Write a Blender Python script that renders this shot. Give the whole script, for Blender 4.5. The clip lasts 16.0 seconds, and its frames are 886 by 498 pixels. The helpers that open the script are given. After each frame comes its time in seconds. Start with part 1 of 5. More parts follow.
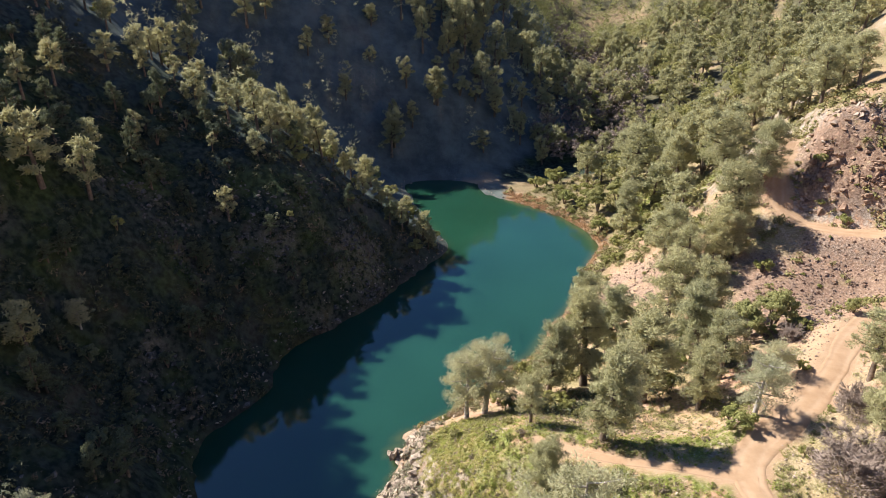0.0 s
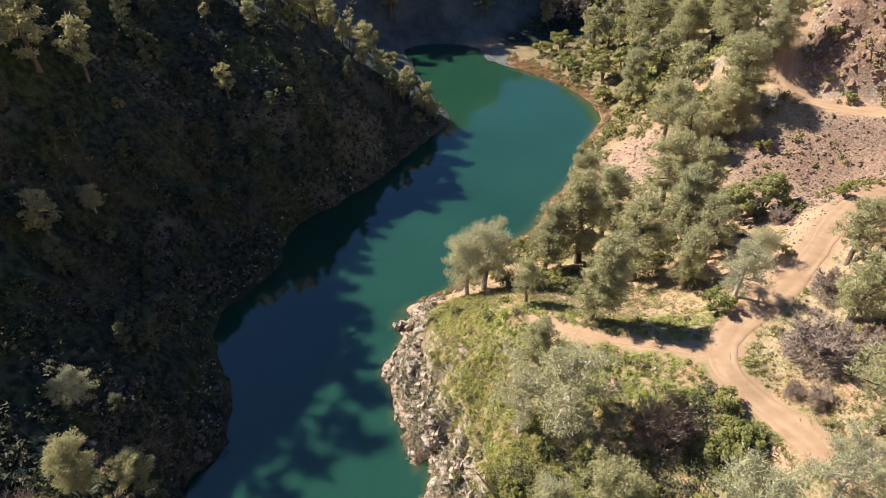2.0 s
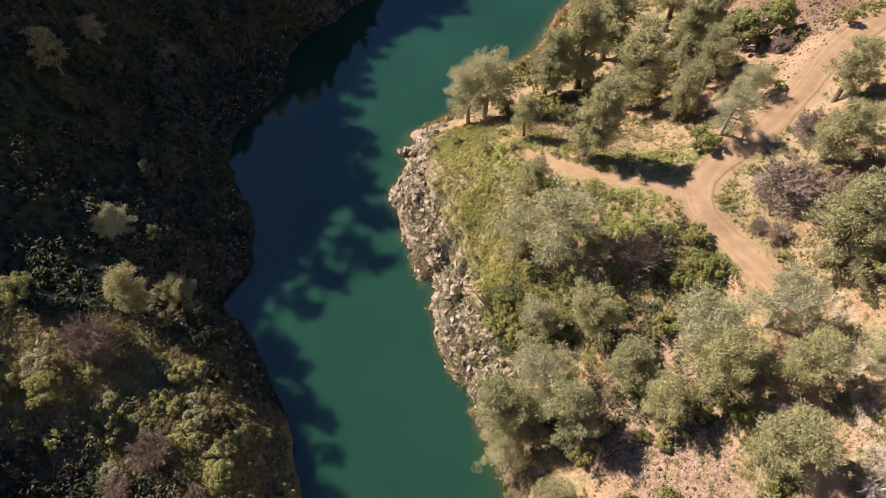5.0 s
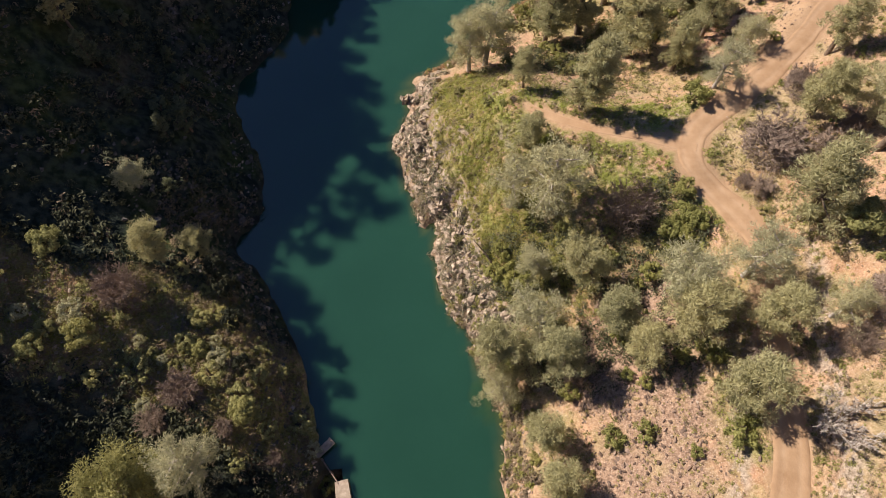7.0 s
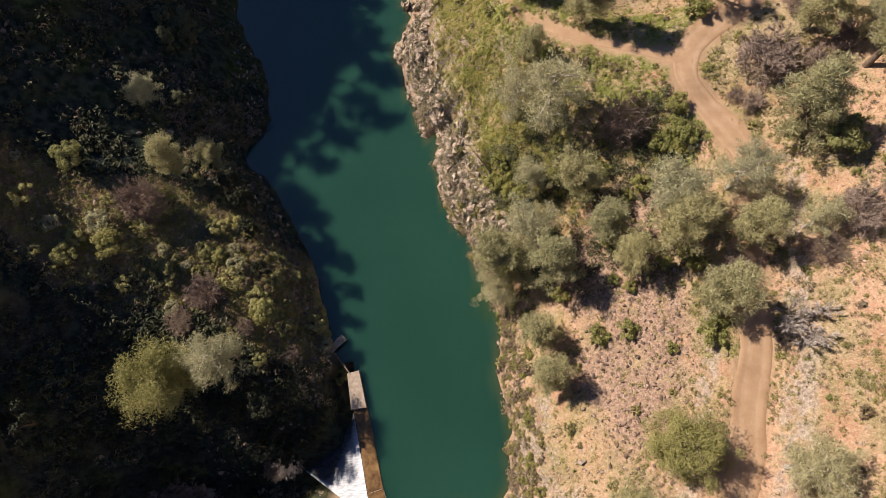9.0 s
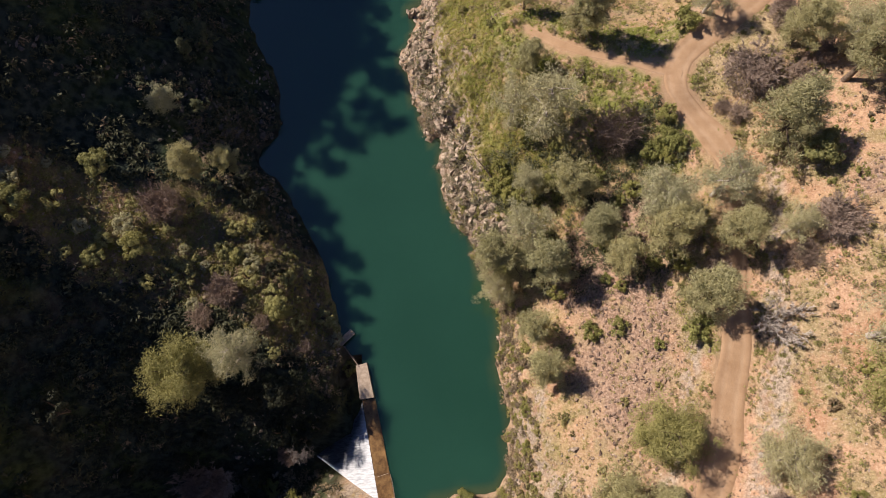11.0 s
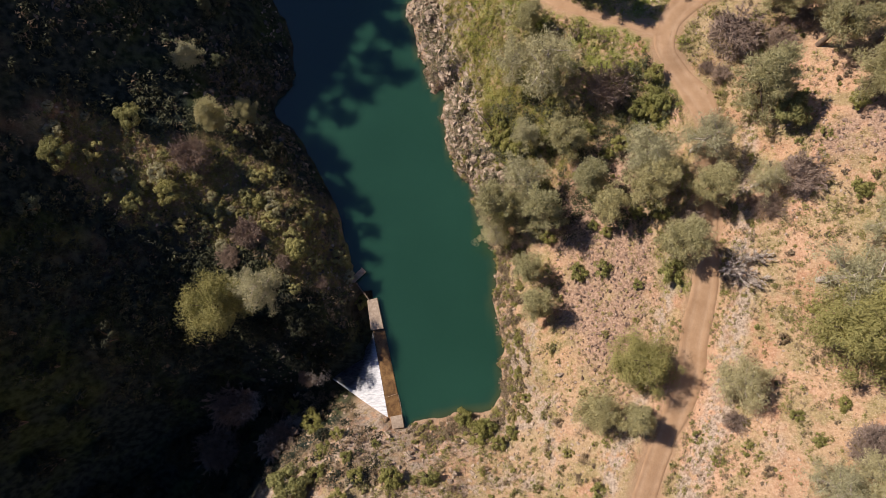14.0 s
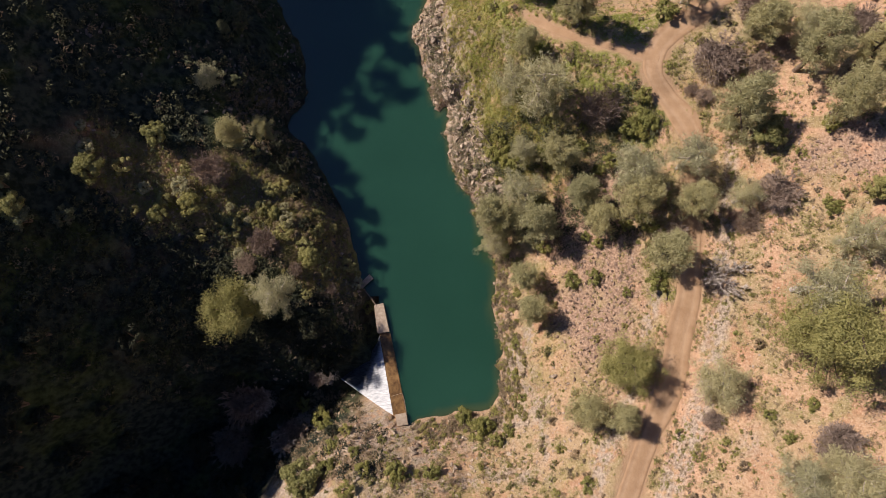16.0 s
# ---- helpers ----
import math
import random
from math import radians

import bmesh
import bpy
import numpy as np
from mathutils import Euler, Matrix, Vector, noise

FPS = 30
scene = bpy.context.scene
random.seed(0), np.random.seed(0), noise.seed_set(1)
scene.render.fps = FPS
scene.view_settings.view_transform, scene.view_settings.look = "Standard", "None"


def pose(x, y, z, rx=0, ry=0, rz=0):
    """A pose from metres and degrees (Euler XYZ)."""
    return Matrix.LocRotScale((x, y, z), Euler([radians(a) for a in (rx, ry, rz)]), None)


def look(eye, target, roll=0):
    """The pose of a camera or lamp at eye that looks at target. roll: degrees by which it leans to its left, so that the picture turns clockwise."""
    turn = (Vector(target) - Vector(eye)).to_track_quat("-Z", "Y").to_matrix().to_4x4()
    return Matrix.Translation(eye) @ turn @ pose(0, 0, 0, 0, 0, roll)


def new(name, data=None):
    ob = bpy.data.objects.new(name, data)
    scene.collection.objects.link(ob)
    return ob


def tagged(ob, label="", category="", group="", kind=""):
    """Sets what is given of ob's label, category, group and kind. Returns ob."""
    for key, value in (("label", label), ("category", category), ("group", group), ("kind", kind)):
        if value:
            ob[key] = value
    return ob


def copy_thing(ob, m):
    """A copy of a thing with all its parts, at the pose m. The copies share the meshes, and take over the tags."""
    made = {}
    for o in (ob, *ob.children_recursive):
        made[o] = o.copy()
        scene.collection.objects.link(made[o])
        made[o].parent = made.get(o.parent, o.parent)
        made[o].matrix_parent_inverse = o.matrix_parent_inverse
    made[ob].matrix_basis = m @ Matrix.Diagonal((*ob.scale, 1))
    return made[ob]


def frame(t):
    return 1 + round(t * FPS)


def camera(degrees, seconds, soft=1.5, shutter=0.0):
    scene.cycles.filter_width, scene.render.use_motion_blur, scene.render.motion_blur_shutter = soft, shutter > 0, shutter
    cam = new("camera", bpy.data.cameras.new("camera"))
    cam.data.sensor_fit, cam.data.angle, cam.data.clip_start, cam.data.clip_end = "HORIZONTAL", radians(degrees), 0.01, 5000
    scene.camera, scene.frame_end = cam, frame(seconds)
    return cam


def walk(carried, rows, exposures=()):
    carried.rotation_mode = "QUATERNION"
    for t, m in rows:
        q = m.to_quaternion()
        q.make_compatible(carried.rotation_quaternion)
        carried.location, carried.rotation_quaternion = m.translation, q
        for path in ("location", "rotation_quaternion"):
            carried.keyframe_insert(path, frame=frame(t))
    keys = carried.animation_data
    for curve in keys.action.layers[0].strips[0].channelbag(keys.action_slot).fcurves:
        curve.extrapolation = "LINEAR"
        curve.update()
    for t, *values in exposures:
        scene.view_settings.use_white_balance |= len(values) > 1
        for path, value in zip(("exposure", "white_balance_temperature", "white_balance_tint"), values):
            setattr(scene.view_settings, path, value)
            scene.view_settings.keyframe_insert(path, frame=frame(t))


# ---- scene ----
cam = camera(70.0, 16.0, 0.75)
PATH = [
    (0.0, look((-0.62, -0.67, 58.71), (6.92, 53.26, 33.50), 0.12)),
    (0.5, look((-0.57, -0.60, 59.49), (6.76, 52.09, 31.74), 0.07)),
    (1.0, look((-0.50, -0.75, 60.69), (6.53, 50.37, 30.07), -0.02)),
    (1.5, look((-0.56, -0.78, 61.78), (6.20, 48.42, 28.11), 0.02)),
    (2.0, look((-0.63, -0.85, 62.89), (5.82, 46.13, 26.13), 0.01)),
    (2.5, look((-0.67, -0.85, 64.08), (5.44, 43.68, 24.34), -0.03)),
    (3.0, look((-0.68, -0.85, 65.22), (5.06, 41.09, 22.69), -0.06)),
    (3.5, look((-0.62, -0.82, 66.51), (4.66, 38.42, 21.42), -0.19)),
    (4.0, look((-0.61, -0.77, 67.83), (4.24, 35.61, 20.36), -0.24)),
    (6.5, look((-0.50, -0.36, 74.17), (3.06, 28.30, 21.58), -0.71)),
    (7.0, look((-0.36, -0.32, 75.36), (2.81, 26.29, 21.67), -0.99)),
    (7.5, look((-0.26, -0.23, 76.59), (2.49, 24.03, 21.78), -1.24)),
    (8.0, look((-0.31, -0.26, 77.82), (2.12, 21.62, 22.01), -1.41)),
    (8.5, look((-0.36, -0.32, 79.02), (1.74, 19.14, 22.30), -1.58)),
    (9.0, look((-0.40, -0.35, 80.17), (1.43, 17.16, 22.81), -1.81)),
    (11.5, look((-0.33, 0.15, 86.71), (1.02, 16.24, 28.93), -2.68)),
    (12.0, look((-0.39, 0.18, 88.09), (0.86, 15.53, 30.10), -2.72)),
    (12.5, look((-0.47, 0.15, 89.46), (0.48, 13.10, 30.88), -3.11)),
    (13.0, look((-0.52, 0.09, 90.80), (0.16, 11.00, 31.80), -3.61)),
    (13.5, look((-0.50, 0.08, 92.36), (0.02, 10.04, 33.19), -4.19)),
    (14.0, look((-0.34, 0.06, 93.87), (0.03, 10.02, 34.70), -4.95)),
    (14.5, look((-0.18, 0.11, 95.40), (0.03, 10.08, 36.24), -5.79)),
    (15.0, look((-0.07, 0.07, 96.92), (0.03, 10.14, 37.77), -6.34)),
    (15.5, look((-0.04, 0.04, 98.46), (0.01, 10.17, 39.32), -6.54)),
    (16.0, look((0.00, 0.00, 100.00), (0.00, 10.20, 40.87), -6.74)),
]
EXPOSURES = [(0, 1.16, 6050, 12), (3, 0.92, 6500, 14), (7, 0.60, 6750, 18), (16, 0.27, 6700, 21)]
walk(cam, PATH, EXPOSURES)

# ---- light ----
SUN = Vector((-0.839, 0.545, 0.92)).normalized()
sun_ob = new("sun", bpy.data.lights.new("sun", "SUN"))
sun_ob.data.energy, sun_ob.data.angle, sun_ob.data.color = 5.0, radians(0.53), (1.0, 0.93, 0.80)
sun_ob.matrix_world = look(SUN * 200, (0, 0, 0))
world = bpy.data.worlds.new("sky")
scene.world = world
world.use_nodes = True
sky = world.node_tree.nodes.new("ShaderNodeTexSky")
sky.sky_type, sky.sun_disc = "NISHITA", False
sky.air_density, sky.dust_density, sky.ozone_density = 1.0, 0.3, 4.0
sky.sun_elevation, sky.sun_rotation = math.asin(SUN.z), math.atan2(SUN.x, SUN.y)
sky_back = world.node_tree.nodes["Background"]
sky_back.inputs[1].default_value = 0.049
tint = world.node_tree.nodes.new("ShaderNodeMix")
tint.data_type, tint.blend_type = "RGBA", "MULTIPLY"
tint.inputs[0].default_value, tint.inputs[7].default_value = 1.0, (0.74, 0.95, 1.25, 1)
world.node_tree.links.new(sky.outputs[0], tint.inputs[6])
world.node_tree.links.new(tint.outputs[2], sky_back.inputs[0])

# ---- the lie of the land ----
LEFT_SHORE = [(-8.7, -9), (-10.2, 0), (-12, 10), (-14, 14), (-15, 20), (-16.3, 26), (-18.5, 32), (-21, 37), (-24, 41), (-20.3, 45),
              (-20, 49), (-21, 55), (-23, 61), (-24, 66), (-21, 72), (-16, 79), (-15.3, 85), (-11, 92), (-5, 96.5), (-1, 101),
              (5, 108), (12, 117), (18, 125), (17, 133), (14.5, 146), (13, 161), (14, 171)]
RIGHT_SHORE = [(24, 172), (32, 164), (35, 156), (43, 148), (49, 139), (52, 127), (49, 117), (43, 108), (37, 97), (31, 90),
               (26, 82), (21, 79), (14, 73), (10, 69.5), (6, 67.5), (3.5, 65), (1.8, 59.5), (0, 55.5), (1, 49), (2.2, 42),
               (4, 38), (3.6, 32), (6, 26), (7, 20), (8.2, 14), (7.2, 7), (7, 0), (6.3, -6), (4.5, -8.2), (0, -8), (-4, -8.8)]
DEPTHS = [(-3, 12, -5), (-3, 30, -6), (-8, 45, -7), (-10, 62, -7), (-6, 82, -7), (12, 98, -7), (30, 115, -7), (32, 140, -5), (22, 160, -2.5), (-2, -2, -4), (-7, 0, -4.5), (-8, 6, -4.5), (-6, -5, -3.5)]
# out-of-view heights and the spur's edge are set by where shadows should fall
LEFT_BANK = [(-19, 19, 6.5), (-20, 27, 6.8), (-18.2, 23, 5.5), (-21.5, 31, 6.0), (-24, 24, 8), (-26, 31, 8.5), (-31, 29, 12), (-29, 20, 9), (-39, 34, 15), (-41, 27, 16), (-47, 33, 21),
             (-25, 36, 8), (-29, 38, 10), (-27, 45, 8), (-34, 47, 15), (-31, 57, 12), (-34, 70, 13), (-26, 80, 10), (-34, 84, 25), (-36, 108, 33), (-12, 101, 18),
             (-9, 97.5, 8.5), (-1.5, 107, 10), (-24, 99, 21), (8, 121, 6), (-52, 55, 33), (-53, 100, 48), (-48, 78, 42), (-54, 72, 44), (-55, 82, 49)]
LEFT_RIDGE = [(2, 131, 11), (-9, 133, 20), (-20, 132, 29), (-31, 130, 36), (-48, 130, 50), (-66, 128, 66), (-90, 118, 90), (-12, 160, 12), (-40, 165, 31), (0, 178, 14), (20, 180, 9), (33, 184, 10), (10, 176, 6),
              (-80, 46, 42), (-80, 12, 46), (-50, 15, 22), (-60, 21, 37), (-60, 36, 37), (-72, 62, 46), (-130, 60, 76)]
GORGE = [(-14, -3, -7.5), (-19, -2.5, -8.5), (-28, -5, -9), (-42, -9, -10), (-57, -22, -11), (-68, -48, -12), (-23, 5, 3.2), (-18.0, 5, 3.0), (-30, 10, 6.5), (-16, 8, 1.5), (-17, -11, 5.0), (-24, -15, 4), (-36, -26, 6), (-45, -42, 16), (-49, 6, 16), (-41, 9, 11), (-72, -6, 36), (-98, -6, 72), (-95, -50, 40)]
RIGHT_BANK = [(12, 4, 5), (10.5, -2, 5.5), (14, -6, 8.5), (22, 4, 10.5), (20, 12, 9), (27.5, -1, 14.5), (31.5, 2, 16.5), (37, 0, 20.5), (39, -6, 23), (36, 9, 18),
              (45, 18, 22.5), (47, 26, 21.5), (35, 31, 16), (30, 38, 16), (25, 37, 15), (20, 46, 14.3), (14, 50, 12.5), (7.5, 52.5, 8), (6.2, 44, 4.2), (7.5, 35, 4.2),
              (15, 38, 9.5), (22, 27, 10), (13, 25, 5.5), (30, 22, 14), (31, 52, 10), (24, 58, 7.5), (40, 46, 16), (48, 51, 16.5), (55, 58, 16)]
SOUTH_BANK = [(-10, -13, 6.3), (-1, -17, 8), (3.6, -14, 5), (10, -10.5, 6.5), (12, -14, 10), (20.5, -16, 16.5), (27, -16, 20), (35, -14, 25), (0, -30, 18), (30, -35, 30), (-20, -40, 20)]
RIGHT_HILL = [(63, 77, 13), (71, 78, 15), (63, 84, 15), (78.6, 81.7, 20.5), (71, 94, 22), (66, 103, 20.5), (70, 72, 12), (84, 72, 20), (79.5, 93, 33), (84.5, 88, 33.5), (91, 82, 34), (75, 90.5, 23), (56, 100, 12), (60, 116, 5), (52, 88, 9),
              (44, 76, 8), (36, 70, 6), (73, 134, 10), (78, 119, 18), (62, 140, 4), (98, 100, 42), (125, 120, 62), (65, 40, 27), (75, 20, 38), (62, 5, 36), (60, 62, 17), (90, 50, 34)]
FAR_VALLEY = [(40, 176, 0.8), (60, 182, 1.2), (84, 202, 2.5), (98, 262, 7), (117, 350, 14), (60, 210, 16), (62, 277, 38), (84, 350, 50), (104, 225, 15), (135, 275, 26), (120, 190, 22), (152, 196, 33), (180, 260, 44), (22, 184, 17),
              (-15, 199, 49), (24, 228, 48), (-27, 248, 98), (20, 300, 72), (-60, 220, 84), (105, 165, 20), (150, 150, 52), (42, 203, 21)]
FAR_HILLS = [(-200, 150, 150), (-160, 320, 170), (0, 420, 118), (120, 480, 60), (200, 420, 85), (300, 250, 120), (260, 100, 120), (150, 30, 80), (150, -80, 80), (40, -120, 60), (-60, -110, 45), (-170, -60, 40), (-180, 20, 60)]


def lattice(ix, iy, seed):
    n = (ix.astype(np.int64) * 374761393 + iy.astype(np.int64) * 668265263 + seed * 974711) & 0x7FFFFFFF
    n = ((n ^ (n >> 13)) * 1274126177) & 0x7FFFFFFF
    return ((n ^ (n >> 16)) & 0xFFFF) / 65535.0


def value_noise(x, y, seed=0):
    ix, iy = np.floor(x), np.floor(y)
    u, v = x - ix, y - iy
    u, v = u * u * (3 - 2 * u), v * v * (3 - 2 * v)
    a, b = lattice(ix, iy, seed), lattice(ix + 1, iy, seed)
    c, d = lattice(ix, iy + 1, seed), lattice(ix + 1, iy + 1, seed)
    return (a + (b - a) * u) * (1 - v) + (c + (d - c) * u) * v - 0.5


def fbm(x, y, size, octaves=4, seed=0, ridged=False):
    total, amp = 0.0, 1.0
    for k in range(octaves):
        n = value_noise(x / size + 17.3 * k, y / size - 9.1 * k, seed + k)
        total = total + amp * ((0.25 - np.abs(n)) * 2 if ridged else n)
        size, amp = size / 2.03, amp * 0.5
    return total


def smooth(a, b, v):
    s = np.clip((v - a) / (b - a), 0, 1)
    return s * s * (3 - 2 * s)


def near_line(x, y, line):
    """Distance to a polyline in plan."""
    best = np.full(np.shape(x), 1e9)
    for (ax, ay), (bx, by) in zip(line[:-1], line[1:]):
        dx, dy = bx - ax, by - ay
        s = np.clip(((x - ax) * dx + (y - ay) * dy) / (dx * dx + dy * dy), 0, 1)
        best = np.minimum(best, np.hypot(x - ax - s * dx, y - ay - s * dy))
    return best


def kernel(r):
    return np.where(r > 0, r * r * np.log(r + 1e-12), 0.0)


SPOTS = np.array([(x, y, 0) for x, y in LEFT_SHORE + RIGHT_SHORE] + DEPTHS + LEFT_BANK + LEFT_RIDGE + GORGE + RIGHT_BANK + SOUTH_BANK
                 + RIGHT_HILL + FAR_VALLEY + FAR_HILLS, dtype=float)
Q = SPOTS[:, :2] / 100
KM = kernel(np.hypot(Q[:, None, 0] - Q[None, :, 0], Q[:, None, 1] - Q[None, :, 1])) + 0.0004 * np.eye(len(Q))
PM = np.column_stack([np.ones(len(Q)), Q])
BEND = np.linalg.solve(np.block([[KM, PM], [PM.T, np.zeros((3, 3))]]), np.concatenate([SPOTS[:, 2], np.zeros(3)]))


def lie(x, y):
    """Height of the bare land form."""
    x, y = np.asarray(x, float), np.asarray(y, float)
    cx, cy = np.clip(x, -230, 330), np.clip(y, -150, 520)
    h = BEND[-3] + BEND[-2] * cx / 100 + BEND[-1] * cy / 100
    for (qx, qy), w in zip(Q, BEND[:-3]):
        h = h + w * kernel(np.hypot(cx / 100 - qx, cy / 100 - qy))
    out = np.hypot(x - cx, y - cy)
    h = np.clip(h, -14, 180)
    return h + smooth(0, 250, out) * (70 + 90 * fbm(x, y, 400, 3, 5) - 0.35 * h)

# ---- tracks and places in plan ----
TRACK = [(15, -26), (19.5, -18.7), (21.9, -14.7), (24.6, -10.6), (27.6, -5.6), (29.3, -1), (31.5, 4.5), (33, 11), (34.8, 18), (36, 24), (35.5, 28), (33.6, 32.2), (32.2, 36.2), (33.9, 40.0), (38.0, 43.0), (44.2, 46.3), (50, 50.5), (56, 55.6), (63.5, 60.3), (75, 66), (90, 70)]
SPUR_TRACK = [(33.2, 37.6), (27.8, 40.5), (21.3, 44.1), (16.2, 48.5)]
UPPER_TRACK = [(100, 62), (88, 70), (79.4, 79.2), (75.7, 82.5), (71.7, 86.7), (70.2, 91.3), (73, 97.5), (76, 100.5), (79, 108), (80, 120)]
RUBBLE = [(56, 70), (62, 78), (70, 76), (80, 74), (92, 66)]


def track_level(x, y, line):
    """Height of the land at the nearest place of a track."""
    best, level = np.full(np.shape(x), 1e9), np.zeros(np.shape(x))
    for (ax, ay), (bx, by) in zip(line[:-1], line[1:]):
        dx, dy = bx - ax, by - ay
        s = np.clip(((x - ax) * dx + (y - ay) * dy) / (dx * dx + dy * dy), 0, 1)
        d = np.hypot(x - ax - s * dx, y - ay - s * dy)
        z = TRACK_Z[(ax, ay)] * (1 - s) + TRACK_Z[(bx, by)] * s
        level = np.where(d < best, z, level)
        best = np.minimum(best, d)
    return best, level


TRACK_Z = {}
for line in (TRACK, SPUR_TRACK, UPPER_TRACK):
    for p in line:
        TRACK_Z[p] = float(lie(*p))

# ---- the ground, one sheet ----
def spread(a, b, step, low, high, grow):
    mid = list(np.arange(a, b, step))
    up, d = [], step
    while (up or mid)[-1] < high:
        d *= grow
        up.append((up or mid)[-1] + d)
    down, d = [], step
    while (down or [mid[0]])[-1] > low:
        d *= grow
        down.append((down or [mid[0]])[-1] - d)
    return np.array(down[::-1] + mid + up)


GX, GY = spread(-50, 88, 0.66, -2400, 2400, 1.08), spread(-24, 110, 0.66, -2400, 3000, 1.04)
XX, YY = np.meshgrid(GX, GY)
HH = lie(XX, YY)
gy, gx = np.gradient(HH, GY, GX)
STEEP = np.hypot(gx, gy)
near = 1 - smooth(120, 400, np.hypot(XX, YY - 60))
stony = smooth(0.55, 1.1, STEEP)
wet = smooth(-3.5, -0.3, HH)
NOSE = np.exp(-(near_line(XX, YY, [(2, 64), (3, 54), (4.5, 44), (6, 33), (9, 24)]) / 4.2) ** 2)
rough = 0.22 + 0.9 * stony + 1.0 * NOSE
HH = HH + near * wet * rough * (0.9 * fbm(XX, YY, 7, 4, 3) + 0.9 * fbm(XX, YY, 3.2, 3, 11, True)) + (0.15 + 0.85 * smooth(60, 250, np.hypot(XX, YY - 60))) * 4.0 * fbm(XX, YY, 42, 3, 21) * smooth(2, 20, HH)
HH = HH + near * wet * NOSE * (1.5 * fbm(XX, YY, 3.4, 3, 71, True) + 0.9 * fbm(XX, YY, 1.7, 2, 72, True))
CUT = np.exp(-(near_line(XX, YY, [(76.5, 95.5), (80, 91.5), (86, 86.5), (92, 80)]) / 3.4) ** 2)
HH = HH + CUT * (2.6 * fbm(XX, YY, 4.2, 3, 74, True) + 1.2 * fbm(XX, YY, 1.9, 2, 75, True))
for line, half in ((TRACK, 1.6), (SPUR_TRACK, 1.3), (UPPER_TRACK, 1.7)):
    d, level = track_level(XX, YY, line)
    HH = HH + (level - HH) * (1 - smooth(half + 0.3, half + 3.2, d))
# the bed below the weir and the lake's floor keep clear of the masonry
d = near_line(XX, YY, [(-8.9, -6.8), (-10.4, 0), (-12, 8)])
HH = np.where(d < 2.6, np.minimum(HH, -2.5), HH)


def ground_z(x, y):
    i = int(np.clip(np.searchsorted(GX, x) - 1, 0, len(GX) - 2))
    j = int(np.clip(np.searchsorted(GY, y) - 1, 0, len(GY) - 2))
    u, v = (x - GX[i]) / (GX[i + 1] - GX[i]), (y - GY[j]) / (GY[j + 1] - GY[j])
    return float((HH[j, i] * (1 - u) + HH[j, i + 1] * u) * (1 - v) + (HH[j + 1, i] * (1 - u) + HH[j + 1, i + 1] * u) * v)


def sheet(name, xs, ys, zs):
    nx, ny = len(xs), len(ys)
    xx, yy = np.meshgrid(xs, ys)
    verts = np.column_stack([xx.ravel(), yy.ravel(), zs.ravel()])
    k = np.arange(nx * ny).reshape(ny, nx)
    faces = np.stack([k[:-1, :-1], k[:-1, 1:], k[1:, 1:], k[1:, :-1]], -1).reshape(-1, 4)
    return mesh_of(name, verts, faces)


def mesh_of(name, verts, faces, smooth_faces=True):
    """A mesh from arrays; all faces have the same number of corners."""
    verts, faces = np.asarray(verts, np.float32), np.asarray(faces, np.int32)
    me = bpy.data.meshes.new(name)
    me.vertices.add(len(verts))
    me.vertices.foreach_set("co", verts.ravel())
    n = faces.shape[1]
    me.loops.add(faces.size)
    me.loops.foreach_set("vertex_index", faces.ravel())
    me.polygons.add(len(faces))
    me.polygons.foreach_set("loop_start", np.arange(len(faces), dtype=np.int32) * n)
    me.polygons.foreach_set("loop_total", np.full(len(faces), n, np.int32))
    me.update(calc_edges=True)
    me.polygons.foreach_set("use_smooth", np.full(len(faces), smooth_faces))
    return me


def shift(me, name, values):
    """A float per point that the materials read."""
    a = me.attributes.new(name, "FLOAT", "POINT")
    a.data.foreach_set("value", np.asarray(values, np.float32).ravel())

# ---- materials ----
def material(name, rough=0.85, specular=0.3):
    m = bpy.data.materials.new(name)
    m.use_nodes = True
    b = m.node_tree.nodes["Principled BSDF"]
    b.inputs["Roughness"].default_value = rough
    b.inputs["Specular IOR Level"].default_value = specular
    return m, m.node_tree, b


def node(tree, kind, **inputs):
    n = tree.nodes.new(kind)
    for key, value in inputs.items():
        n.inputs[key].default_value = value
    return n


def noise_at(tree, size, detail=4.0, rough=0.6):
    """A noise in world metres, of the given grain size."""
    place = tree.nodes.new("ShaderNodeNewGeometry")
    n = node(tree, "ShaderNodeTexNoise", Scale=1.0 / size, Detail=detail, Roughness=rough)
    tree.links.new(place.outputs["Position"], n.inputs["Vector"])
    return n.outputs["Fac"]


def ramp(tree, value, a, b, low=0.0, high=1.0):
    n = tree.nodes.new("ShaderNodeMapRange")
    for k, v in zip((1, 2, 3, 4), (a, b, low, high)):
        n.inputs[k].default_value = v
    tree.links.new(value, n.inputs[0])
    return n.outputs[0]


def blend(tree, fac, a, b):
    """Mix of two colours, each a triple or a socket."""
    n = tree.nodes.new("ShaderNodeMix")
    n.data_type = "RGBA"
    if isinstance(fac, float):
        n.inputs[0].default_value = fac
    else:
        tree.links.new(fac, n.inputs[0])
    for slot, c in ((6, a), (7, b)):
        if isinstance(c, tuple):
            n.inputs[slot].default_value = (*c, 1)
        else:
            tree.links.new(c, n.inputs[slot])
    return n.outputs[2]


